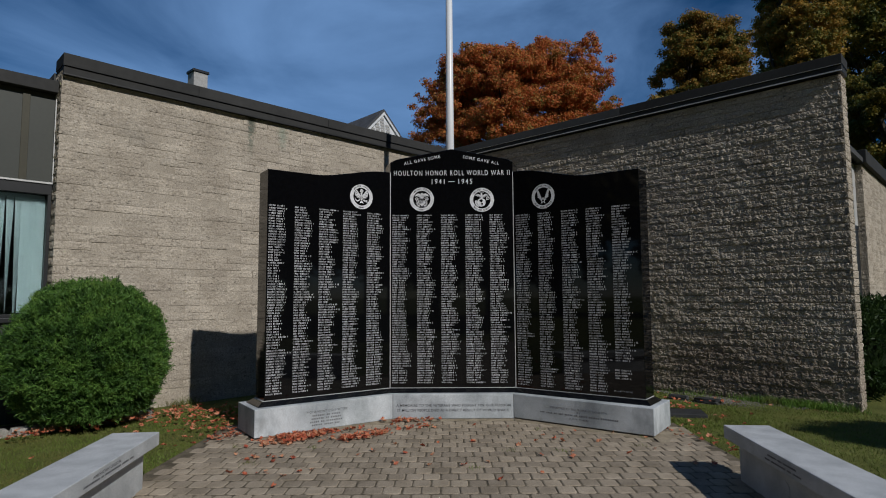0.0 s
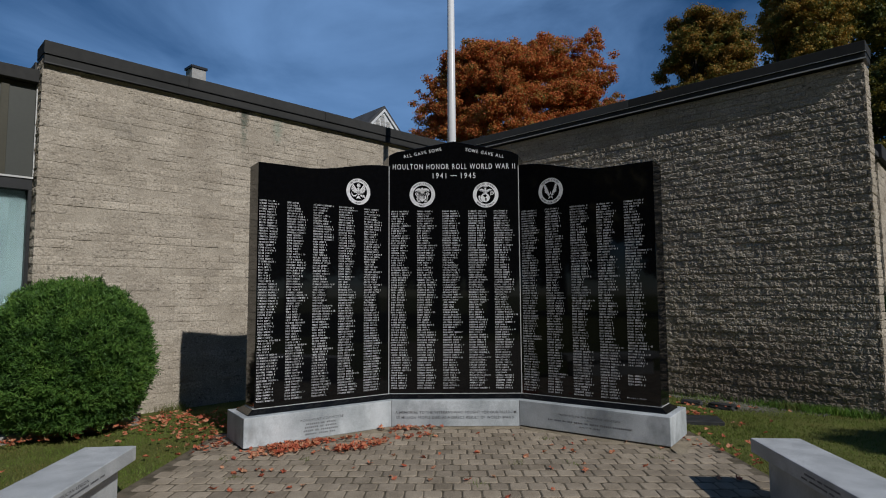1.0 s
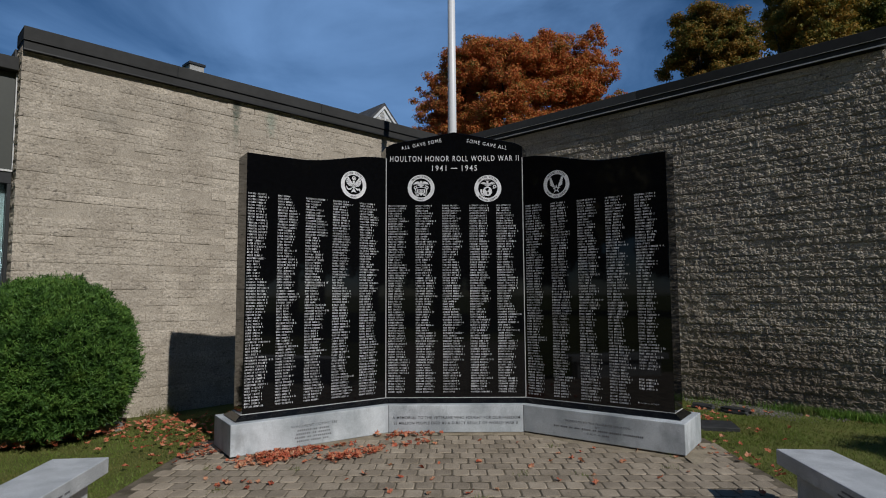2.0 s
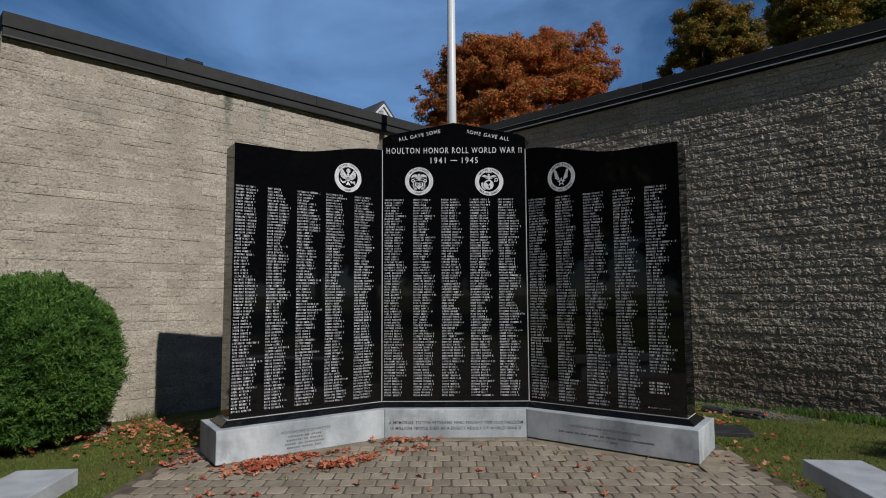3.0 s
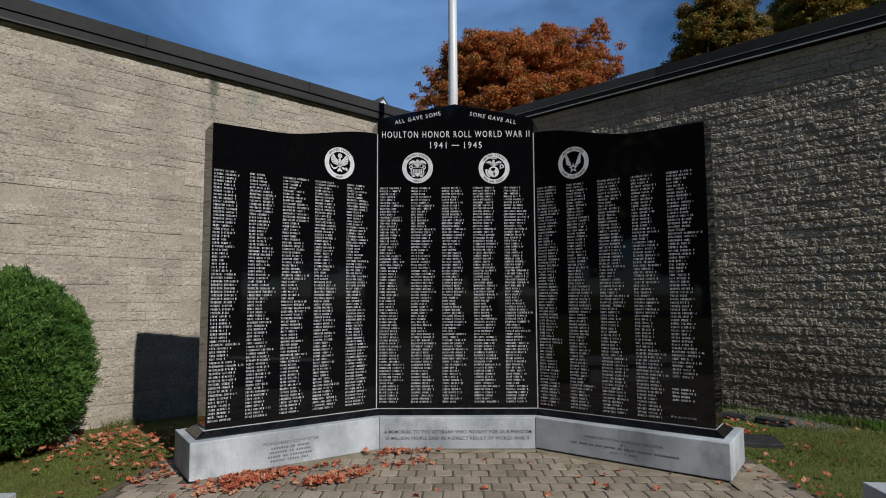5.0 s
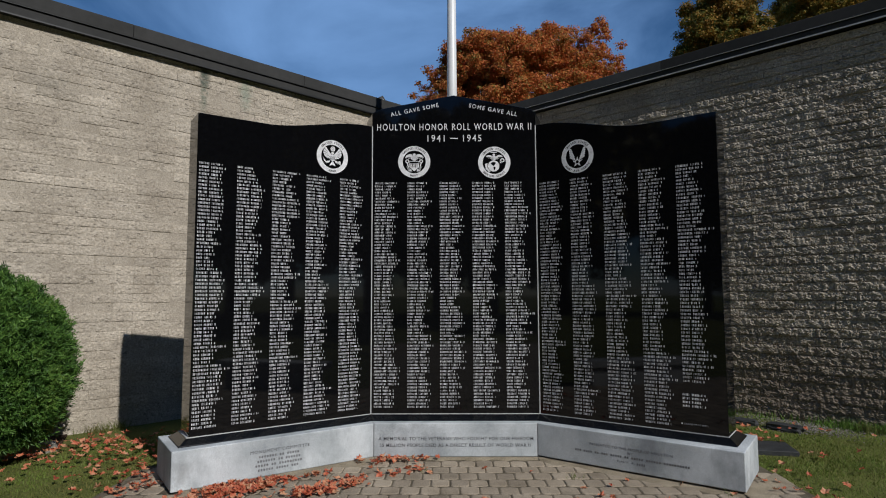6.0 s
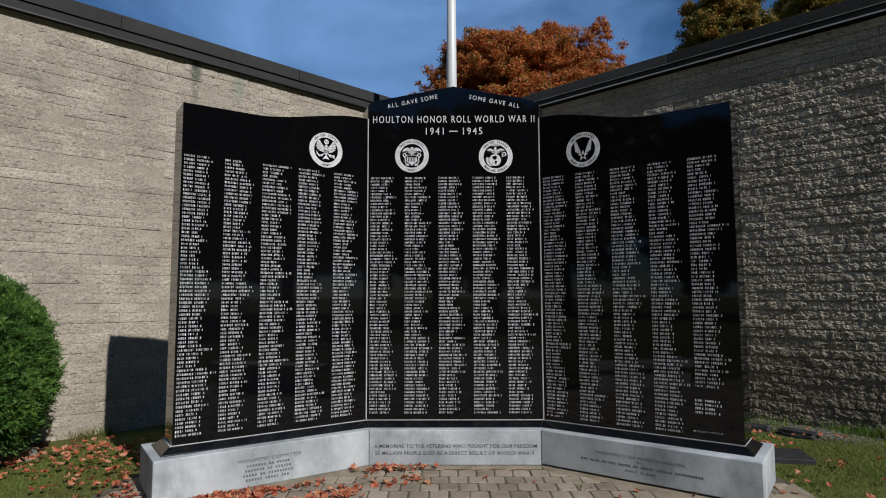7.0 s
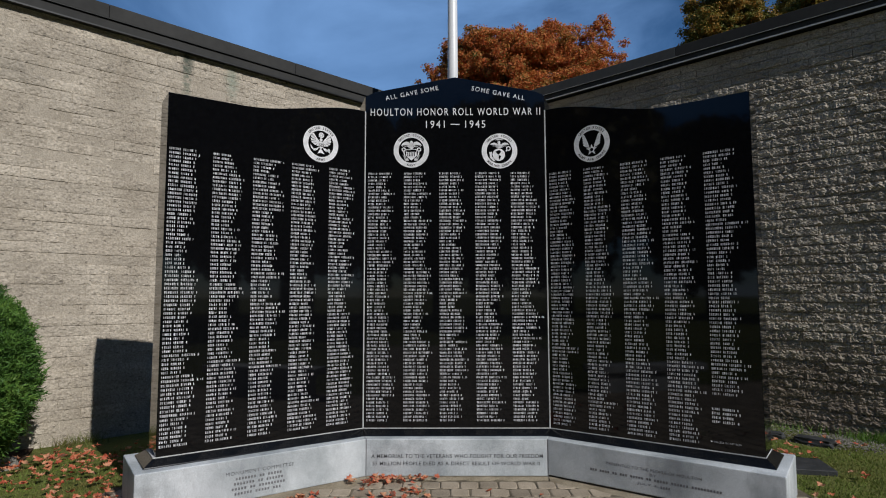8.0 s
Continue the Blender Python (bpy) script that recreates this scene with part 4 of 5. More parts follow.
def tree(name, m, height, crown_z, radii, lobes, leaves, leaf, mat, label, seed, lobe_size=(0.2, 0.34), floor=-0.55, extra=(), boxy=1.0):
    """A tapered trunk with limbs and a crown of leafy clumps: boughs, sprays on each bough, leaves on each spray."""
    rng = np.random.default_rng(seed)
    t = tagged(empty(name, m), label, "tree")
    R = np.array(radii)
    c0 = np.array((0, 0, crown_z))
    d = rng.normal(0, 1, (lobes, 3))
    d /= np.linalg.norm(d, axis=1)[:, None]
    d[:, 2] = np.where(d[:, 2] < floor, -d[:, 2], d[:, 2])
    d = np.sign(d) * np.abs(d) ** boxy
    lr = R.mean() * rng.uniform(*lobe_size, lobes)
    lc = c0 + d * (R - lr.mean() * 0.9) * (rng.uniform(0.45, 1.0, lobes) ** 0.5)[:, None]
    for ex, ey, ez, er in extra:
        lc, lr, lobes = np.vstack([lc, (ex, ey, ez)]), np.append(lr, er), lobes + 1
    bm = bmesh.new()
    tube(bm, (0, 0, -0.3), (0.1, 0, crown_z * 0.45), height * 0.022, height * 0.016, 12)
    tube(bm, (0.1, 0, crown_z * 0.44), (0, 0.1, crown_z), height * 0.016, height * 0.008, 10)
    part("trunk", bm, M_BARK, t)
    for i in range(min(lobes, 18)):
        z = crown_z * rng.uniform(0.4, 0.85)
        mid = Vector((lc[i][0] * 0.5, lc[i][1] * 0.5, (z + lc[i][2]) / 2 + 0.2))
        bm = tube(bmesh.new(), (0.05, 0, z), mid, height * 0.008, height * 0.005, 6)
        tube(bm, mid, lc[i], height * 0.005, height * 0.0015, 6)
        part("limb", bm, M_BARK, t)
    sprays = 13
    sub = rng.normal(0, 1, (lobes, sprays, 3))
    sub /= np.linalg.norm(sub, axis=2)[:, :, None]
    sub[:, :, 2] = np.where(sub[:, :, 2] < -0.35, -sub[:, :, 2], sub[:, :, 2])
    sub *= (lr[:, None] * rng.uniform(0.45, 0.98, (lobes, sprays)))[:, :, None] * np.array((1.08, 1.08, 0.92))
    sr = lr[:, None] * rng.uniform(0.22, 0.42, (lobes, sprays))
    w = (sr ** 2).ravel()
    pick = rng.choice(lobes * sprays, leaves, p=w / w.sum())
    c = (lc[:, None, :] + sub).reshape(-1, 3)[pick]
    o = rng.normal(0, 1, (leaves, 3))
    o /= np.linalg.norm(o, axis=1)[:, None]
    p = c + o * (sr.ravel()[pick] * rng.uniform(0.3, 1.08, leaves))[:, None] * np.array((1.1, 1.1, 0.70))
    out = o * 0.85 + np.array((0, 0, 0.42))
    v, f = leaf_cards(p, out, leaf, rng, 0.42, 0.75, 0.15)
    cards("crown", v, f, mat, t)
    return t


tree("maple_tree", pose(4.75, 40.0, 0), 20, 13.0, (6.9, 6.2, 6.15), 330, 420000, 0.135, M_MAPLE, "large maple in orange and red autumn leaf", 3, (0.115, 0.20), -0.8,
     extra=((0.0, -4.6, 13.2, 1.9), (-2.2, -4.3, 12.2, 1.8), (2.2, -4.5, 12.8, 1.8), (0.6, -4.4, 11.2, 1.8), (-1.0, -4.6, 15.2, 1.6), (3.6, -3.8, 11.6, 1.6), (5.1, -1.0, 18.7, 0.9), (3.7, -1.0, 17.8, 1.3), (4.9, -0.8, 16.6, 1.3), (3.4, -1.6, 15.6, 1.3), (-4.2, -1.4, 17.0, 1.2), (4.7, -1.0, 18.4, 1.0), (5.6, -1.2, 17.3, 1.0), (5.9, -1.2, 16.2, 0.9), (6.6, -1.2, 14.4, 0.75), (2.3, -0.8, 18.7, 1.1), (-2.4, -1.0, 18.0, 1.1), (-5.2, -1.0, 15.6, 1.1), (-5.9, -0.8, 14.6, 1.2), (5.5, -1.0, 15.4, 1.3), (-6.3, -1.0, 13.3, 1.1), (-6.3, -1.2, 11.8, 1.1)), boxy=0.82)
tree("maple_tree", pose(12.85, 28.8, 0), 16, 11.2, (2.85, 2.7, 4.75), 110, 170000, 0.105, M_TURNING, "tall tree with green leaves turning yellow", 4, (0.17, 0.30), -0.8)
tree("maple_tree", pose(25.1, 40.3, 0), 32, 20.0, (3.2, 3.4, 10.9), 150, 190000, 0.15, M_YELLOW, "tall tree with yellowing leaves above the roof", 5, (0.14, 0.24))
tree("maple_tree", pose(34.6, 44.0, 0), 32, 19.0, (6.9, 6.6, 11.5), 190, 190000, 0.20, M_OLIVE, "broad dark tree half turned yellow above the roof", 25, (0.12, 0.23))
tree("maple_tree", pose(24.3, 30.0, 0), 16, 9.6, (3.9, 3.6, 5.2), 110, 120000, 0.14, M_OLIVE, "leafy tree half turned yellow beyond the hedge", 15, (0.16, 0.28))
# stands out of view, added so that its shadow falls on the right lawn
tree("young_tree", pose(9.9, -0.5, 0), 7.0, 5.9, (1.05, 1.05, 1.1), 36, 12000, 0.10, M_OLIVE, "young leafy tree out of view, added to shade the lawn", 16, (0.24, 0.4))
# tree ring out of view: mirrored in the granite, raised to block low sky light
far = tree("shade_tree", pose(-36, -4, 0), 24, 11.0, (7.0, 7.0, 11.2), 150, 40000, 0.8, M_GREEN, "dark leafy tree out of view, ringing the lawn to block low sky", 6, (0.24, 0.36), -1.0)
far["group"] = "trees across the lawn"
for x, y, size, turn in ((-30, 3, 1.15, 30), (-34, -14, 1.15, 60), (-30, -24, 0.72, 20), (-22, -31, 1.0, 80), (-14, -34, 0.85, 90), (-7, -33, 0.77, 10), (-1, -36, 0.80, 170), (3.5, -34, 0.82, 60), (8, -34, 0.77, 240),
                         (14, -36, 1.0, 300), (22, -37, 1.2, 45), (30, -36, 1.32, 130), (38, -27, 1.36, 200), (42, -15, 1.35, 250), (41, -4, 1.35, 290), (40, 7, 1.2, 15), (35, -19, 1.25, 100), (46, -10, 1.4, 60), (34, -9, 1.05, 220), (-38, 10, 1.2, 120)):
    far.scale = (size, size, size)
    copy_thing(far, pose(x, y, 0, 0, 0, turn))
far.scale = (1, 1, 1)

# ---- shrub and hedge ----
def shrub(name, m, radii, zc, leaves, leaf, mat, label, seed, flat_back=None, low=0.12, square=0.0, category="shrub"):
    """A clipped evergreen: opaque core coloured dark as inner shade, and a shell of small upright sprays."""
    rng = np.random.default_rng(seed)
    t = tagged(empty(name, m), label, category)
    R = np.array(radii)
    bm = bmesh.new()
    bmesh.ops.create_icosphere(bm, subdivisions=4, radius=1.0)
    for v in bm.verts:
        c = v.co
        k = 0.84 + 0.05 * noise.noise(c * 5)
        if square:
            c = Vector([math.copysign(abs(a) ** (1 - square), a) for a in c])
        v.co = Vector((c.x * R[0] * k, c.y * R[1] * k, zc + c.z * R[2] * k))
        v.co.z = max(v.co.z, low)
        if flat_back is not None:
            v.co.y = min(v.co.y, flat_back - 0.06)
    part("twig_heart", bm, M_SHADE_CORE, t, "opaque core coloured dark for the shade between sprays")
    part("stem", tube(bmesh.new(), (0, 0, -0.1), (0, 0, zc), 0.07, 0.05, 8), M_BARK, t)
    fan = 15
    sprigs = leaves // fan
    o = rng.normal(0, 1, (sprigs, 3))
    o /= np.linalg.norm(o, axis=1)[:, None]
    q = np.sign(o) * np.abs(o) ** (1 - square) if square else o
    lump = np.array([noise.noise(Vector(a) * 3.2) * 0.07 + noise.noise(Vector(a) * 8.0) * 0.11 for a in o])
    k = (0.83 + 0.16 * rng.random(sprigs) + lump)[:, None]
    p = q * R * k + np.array((0, 0, zc))
    keep = p[:, 2] > low * (0.6 + 0.8 * rng.random(sprigs))
    if flat_back is not None:
        keep &= p[:, 1] < flat_back
    p, o = p[keep], o[keep]
    lead = o * 0.8 + np.array((0, 0, 0.5)) + rng.normal(0, 0.38, p.shape)
    lead /= np.linalg.norm(lead, axis=1)[:, None]
    p, lead = np.repeat(p, fan, 0), np.repeat(lead, fan, 0)
    n = len(p)
    along = rng.uniform(-0.6, 1.0, n)[:, None]
    axis = lead * 0.8 + rng.normal(0, 0.52, (n, 3))
    axis /= np.linalg.norm(axis, axis=1)[:, None]
    p = p + lead * along * leaf * 1.6 + rng.normal(0, leaf * 0.30, (n, 3))
    side = np.cross(axis, rng.normal(0, 1, (n, 3)))
    side /= np.linalg.norm(side, axis=1)[:, None]
    s = (leaf * rng.uniform(0.6, 1.35, n))[:, None]
    v = np.stack([p - axis * s * 0.4, p + side * s * 0.13, p + axis * s * 0.8, p - side * s * 0.13], 1).reshape(-1, 3)
    kk = np.arange(n)[:, None] * 4
    f = np.concatenate([kk + np.array((0, 1, 2)), kk + np.array((0, 2, 3))], 1).reshape(-1, 3)
    cards("foliage", v, f, mat, t)
    return t


shrub("evergreen_bush", pose(-4.19, 6.68, 0, 0, 0, LA), (0.82, 0.76, 0.87), 0.76, 270000, 0.035, M_BUSH, "rounded clipped evergreen bush against the block wall", 21, 0.58)
shrub("hedge", RIGHT @ pose(R1 - 0.35, 3.0, 0, 0, 0, 90), (2.5, 0.58, 0.72), 0.60, 26000, 0.08, M_HEDGE, "dark clipped hedge beyond the end wall", 22, None, 0.05, 0.45, "hedge")

# ---- edging stones, dark slabs ----
rs = random.Random(5)


def stone(name, m, sx, sy, sz, mat, label, category, group=""):
    bm = bmesh.new()
    bmesh.ops.create_cube(bm, size=1.0)
    bmesh.ops.subdivide_edges(bm, edges=bm.edges, cuts=3, use_grid_fill=True)
    off = Vector((rs.random() * 50, rs.random() * 50, 0))
    for v in bm.verts:
        c = v.co.copy()
        ln = max(abs(c.x), abs(c.y), abs(c.z)) / max(c.length, 1e-6)
        c = c * (0.55 + 0.45 * ln) * (1 + 0.10 * noise.noise(c * 2.4 + off) + 0.16 * noise.noise(c * 6.0 + off))
        v.co = Vector((c.x * sx, c.y * sy, c.z * sz))
    ob = tagged(part(name, bm, mat), label, category, group)
    ob.matrix_world = m
    return ob


for i in range(6):
    x = 0.95 + i * 0.29 + rs.uniform(-0.02, 0.02)
    stone("edging_stone", LEFT @ pose(x, -0.59 + rs.uniform(-0.02, 0.02), 0.0, 0, 0, rs.uniform(-5, 5)), 0.31, 0.13, 0.13, M_STONE, "pale rough edging stone by the bush", "stone", "edging stones")


def slab(m, sx, sy, label):
    ob = tagged(part("ground_slab", round_edges(boxed(-sx / 2, sx / 2, -sy / 2, sy / 2, -0.04, 0.012), 0.006), M_IRON), label, "slab", "slabs in the grass")
    ob.matrix_world = m
    return ob


slab(pose(2.77, 7.20, 0, 0, 0, -12), 0.54, 0.38, "dark weathered slab lying in the grass")
for u, v, sx, sy, sz, turn in ((-3.40, -0.56, 0.27, 0.15, 0.085, 6), (-3.00, -0.60, 0.36, 0.17, 0.10, -7)):
    stone("broken_stone", RIGHT @ pose(u, v, -0.01, 0, 0, turn), sx, sy, sz, M_IRON, "dark broken stone half sunk in the grass by the wall", "stone", "broken stones at the wall")
bed = tagged(part("planting_bed", loft(bmesh.new(), [[(x, y, z) for x, y in ((0.2, -0.60), (2.55, -0.60), (2.75, -0.01), (0.2, -0.01))] for z in (-0.06, -0.012)]), M_MULCH), "dark mulch bed along the block wall", "planting bed", kind="structure")
bed.matrix_world = LEFT

# ---- distant house and chimney ----
house = tagged(empty("house", pose(-3.46, 31.0, 0, 0, 0, 43)), "white gabled house with a dark shingle roof", "house")
AP, GW, RUN = 11.60, 3.0, 10.0
EAVE = AP - GW * 1.06
part("wall", boxed(-GW + 0.2, GW - 0.2, 0.05, RUN - 0.2, -0.2, EAVE - 0.02), M_WHITE, house)
part("gable", loft(bmesh.new(), [[(-GW + 0.1, y, EAVE), (GW - 0.1, y, EAVE), (0, y, AP - 0.12)] for y in (0.0, RUN - 0.3)]), M_WHITE, house, "white shingled front gable")
for sgn in (-1, 1):
    ring0 = [Vector((0, -0.07, AP - 0.06)), Vector((sgn * (GW + 0.25), -0.07, EAVE - 0.33)), Vector((sgn * (GW + 0.25), -0.07, EAVE - 0.20)), Vector((0, -0.07, AP + 0.08))]
    part("roof", loft(bmesh.new(), [ring0, [p + Vector((0, RUN + 0.2, 0)) for p in ring0]]), M_SHINGLE, house)
    part("bargeboard", loft(bmesh.new(), [[Vector((p.x, y, p.z - 0.03)) for p in (ring0[0], ring0[1], ring0[1] - Vector((0, 0, 0.16)), ring0[0] - Vector((0, 0, 0.16)))] for y in (-0.09, -0.03)]), M_WHITE, house)
for i in range(12):
    z = AP - 0.55 - 0.16 * i
    half = (AP - 0.30 - z) / 1.06
    for j in range(int(2 * half / 0.34)):
        x = -half + 0.12 + 0.34 * j + (0.17 if i % 2 else 0.0)
        if x < half - 0.2:
            part("shingle", boxed(x - 0.13, x + 0.13, -0.03, -0.002, z, z + 0.11), M_CHIMNEY, house)
dormer = part("dormer", round_edges(boxed(0.72, 1.25, 0.5, 1.8, AP - 1.7, AP - 0.78), 0.02), M_WHITE, house)
part("dormer_cap", boxed(0.66, 1.31, 0.44, 1.86, AP - 0.777, AP - 0.70), M_SHINGLE, dormer)
stack = tagged(empty("chimney", pose(-13.2, 29.9, 0, 0, 0, 48)), "square pale brick chimney stack behind the roof", "chimney")
part("stack", round_edges(boxed(-0.37, 0.37, -0.37, 0.37, -0.2, 13.28), 0.02), M_CHIMNEY, stack)
part("cap", round_edges(boxed(-0.43, 0.43, -0.43, 0.43, 13.28, 13.42), 0.02), M_FRAME, stack)


# ---- lawn: blades, weeds, fallen leaves ----
def blades(name, spots, height, width, seed, label, lean=0.45, mat=M_GRASS):
    rng = np.random.default_rng(seed)
    n = len(spots)
    p = np.column_stack([spots, np.full(n, -0.032)])
    a = rng.uniform(0, 2 * np.pi, n)
    h = height * rng.uniform(0.45, 1.35, n)
    w = np.column_stack([np.cos(a), np.sin(a), np.zeros(n)]) * (width * rng.uniform(0.7, 1.3, n))[:, None]
    tip = np.column_stack([rng.normal(0, lean, n) * h, rng.normal(0, lean, n) * h, h])
    v = np.stack([p - w, p + w, p + tip], 1).reshape(-1, 3)
    f = np.arange(3 * n).reshape(-1, 3)
    return tagged(cards(name, v, f, mat), label, "grass", kind="stuff")


rng = np.random.default_rng(8)
nl = np.array((-math.sin(radians(LA)), math.cos(radians(LA))))
nr = np.array((math.sin(radians(RA)), math.cos(radians(RA))))


def base_front(x):
    """Where the front of the memorial's base stands on the plan."""
    a = abs(x + 0.006) - HALF
    return 6.836 - max(0.0, a) * math.tan(radians(MW)) if a < 1.34 else 99.0


drift("dirt_drift", -1.95, -0.70, 0.24, base_front, 3.0, "sandy dirt washed against the base of the memorial")
drift("dirt_drift", -0.70, 0.70, 0.09, base_front, 7.0, "sandy dirt washed against the base of the memorial")
drift("dirt_drift", 0.70, 1.98, 0.20, base_front, 5.0, "sandy dirt washed against the base of the memorial")
drift("dirt_drift", 1.98, 2.46, 0.42, lambda x: 5.90 + 0.95 * (x - 1.98), 9.0, "sandy dirt over the corner of the pavers")
pts = []
for x0, x1, y0, y1, n in ((-6.5, PX0 - 0.01, 2.6, 8.2, 62000), (PX1 + 0.01, 9.0, 2.6, 9.0, 90000), (-2.9, -1.9, 6.4, 9.2, 9000), (1.9, 3.6, 6.4, 10.0, 14000),
                          (-9.0, PX0 - 0.01, -6.0, 2.6, 45000), (PX1 + 0.01, 10.0, -6.0, 2.6, 50000)):
    q = np.column_stack([rng.uniform(x0, x1, n), rng.uniform(y0, y1, n)])
    ok = (q @ nl < 7.70) & (q @ nr < 8.70)
    ok &= ~((np.abs(q[:, 0]) < 2.5) & (q[:, 1] < 6.62) & (q[:, 0] > PX0) & (q[:, 0] < PX1))
    for cx, cy, r in ((2.80, 7.20, 0.24), (3.10, 8.21, 0.14), (3.40, 7.97, 0.17)):
        ok &= np.hypot(q[:, 0] - cx, q[:, 1] - cy) > r
    pts.append(q[ok])
edge = np.column_stack([np.where(rng.random(6500) < 0.5, PX0 + np.abs(rng.normal(0, 0.055, 6500)), PX1 - np.abs(rng.normal(0, 0.055, 6500))), rng.uniform(2.6, 6.6, 6500)])
blades("lawn_grass", np.concatenate(pts + [edge]), 0.023, 0.0040, 9, "short mown grass with thin patches")
tuft = []
for c, n, sd in ((1.9, 700, 0.12), (2.15, 700, 0.12), (2.5, 520, 0.12), (3.4, 90, 0.12), (1.6, 300, 0.08)):
    u = -c + rng.normal(0, sd * 1.6, n)
    off = np.abs(rng.normal(0.05, 0.07, n)) + 0.02
    w = np.column_stack([u, -off])
    c2, s2 = math.cos(radians(-RA)), math.sin(radians(-RA))
    w[:, 1] += 8.737
    tuft.append(np.column_stack([w[:, 0] * c2 - w[:, 1] * s2, w[:, 0] * s2 + w[:, 1] * c2]))
dry = []
for c, n, sd in ((3.02, 120, 0.09), (3.2, 80, 0.08)):
    u = c + rng.normal(0, sd, n)
    w = np.column_stack([u, 8.302 - 0.03 - np.abs(rng.normal(0.05, 0.06, n))])
    c2, s2 = math.cos(radians(LA)), math.sin(radians(LA))
    dry.append(np.column_stack([w[:, 0] * c2 - w[:, 1] * s2, w[:, 0] * s2 + w[:, 1] * c2]))
blades("tall_weeds", np.concatenate(tuft), 0.095, 0.0042, 10, "long green grass and weeds at the foot of the wall", 0.35, M_WEED)
blades("dry_weeds", np.concatenate(dry), 0.10, 0.0042, 10, "half-dry weeds at the foot of the sunlit wall", 0.5, M_WEED_DRY)
moss = np.concatenate([np.column_stack([rng.normal(cx, 0.035, 60), rng.normal(cy, 0.03, 60)]) for cx, cy in ((-0.28, 6.45), (0.9, 6.28), (1.75, 5.6), (0.5, 5.45), (0.98, 5.42), (-1.78, 5.05), (-1.35, 5.6), (-2.1, 5.62), (1.9, 5.9), (0.15, 4.9))])
blades("joint_weeds", moss + 0, 0.05, 0.004, 12, "small weeds growing in the paver joints")



def pebbles(name, spots, size, seed, mat, label):
    """Small broken stones, six-cornered, sunk a little in the ground."""
    rl = np.random.default_rng(seed)
    base = np.array(((1, 0, 0), (-1, 0, 0), (0, 1, 0), (0, -1, 0), (0, 0, 1), (0, 0, -1)), float)
    tri = np.array(((0, 2, 4), (2, 1, 4), (1, 3, 4), (3, 0, 4), (2, 0, 5), (1, 2, 5), (3, 1, 5), (0, 3, 5)))
    n = len(spots)
    a = rl.uniform(0, 2 * np.pi, n)
    k = size * rl.uniform(0.4, 1.5, (n, 1, 1)) * rl.uniform(0.6, 1.3, (n, 6, 1))
    v = base[None] * k * np.array((1, 0.8, 0.55))
    c, sn = np.cos(a)[:, None], np.sin(a)[:, None]
    v = np.stack([v[:, :, 0] * c - v[:, :, 1] * sn, v[:, :, 0] * sn + v[:, :, 1] * c, v[:, :, 2]], 2)
    v += np.column_stack([spots, np.full(n, -0.024)])[:, None, :]
    f = tri[None] + np.arange(n)[:, None, None] * 6
    return tagged(cards(name, v.reshape(-1, 3), f.reshape(-1, 3), mat), label, "gravel", kind="stuff")


u = np.concatenate([-rng.uniform(1.9, 4.2, 1500), rng.normal(-2.85, 0.25, 1500)])
w = 8.737 - 0.03 - np.abs(np.concatenate([rng.normal(0, 0.10, 1500), rng.normal(0.3, 0.16, 1500)]))
c2, s2 = math.cos(radians(-RA)), math.sin(radians(-RA))
pebbles("gravel", np.column_stack([u * c2 - w * s2, u * s2 + w * c2]), 0.010, 61, M_GRAVEL, "grey crumbled gravel along the foot of the wall")
OUTLINE = [(0, -0.50), (0.17, -0.22), (0.40, -0.36), (0.40, -0.06), (0.60, 0.10), (0.38, 0.20), (0.36, 0.44), (0.20, 0.36), (0, 0.60)]
OUTLINE += [(-x, y) for x, y in OUTLINE[-2:0:-1]]


def litter(name, clusters, seed, label):
    """Fallen maple leaves: lobed outlines, curled, lying at all angles."""
    rl = np.random.default_rng(seed)
    verts, faces = [], []
    for cx, cy, sx, sy, turn, n, pile in clusters:
        for _ in range(n):
            u, w = rl.normal(0, sx), rl.normal(0, sy)
            c, s_ = math.cos(radians(turn)), math.sin(radians(turn))
            x, y = cx + u * c - w * s_, cy + u * s_ + w * c
            if y > base_front(x) - 0.04 and abs(x) < 2.05 and y < 7.3:
                y = base_front(x) - 0.03 - abs(rl.normal(0, 0.06))
            if np.dot((x, y), nl) > 8.25 or np.dot((x, y), nr) > 8.68:
                continue
            on = 0.004 if (PX0 < x < PX1 and y < 6.6) else 0.012
            size = rl.uniform(0.034, 0.068)
            m = pose(x, y, on + rl.random() * pile, rl.normal(0, 15), rl.normal(0, 15), rl.uniform(0, 360))
            k = len(verts)
            curl, cup = rl.uniform(-0.4, 1.0), rl.uniform(-0.4, 0.7)
            verts.append(tuple(m @ Vector((0, 0, 0.006))))
            for a, b in OUTLINE:
                k2 = rl.uniform(0.72, 1.12)
                a, b = a * k2, b * k2
                verts.append(tuple(m @ Vector((a * size, b * size, size * (curl * a * a + cup * b * b + abs(rl.normal(0, 0.13))) + 0.005))))
            q = len(OUTLINE)
            faces += [(k, k + 1 + i, k + 1 + (i + 1) % q) for i in range(q)]
    return tagged(raw(name, verts, faces, M_LEAFLITTER), label, "leaves", kind="stuff")


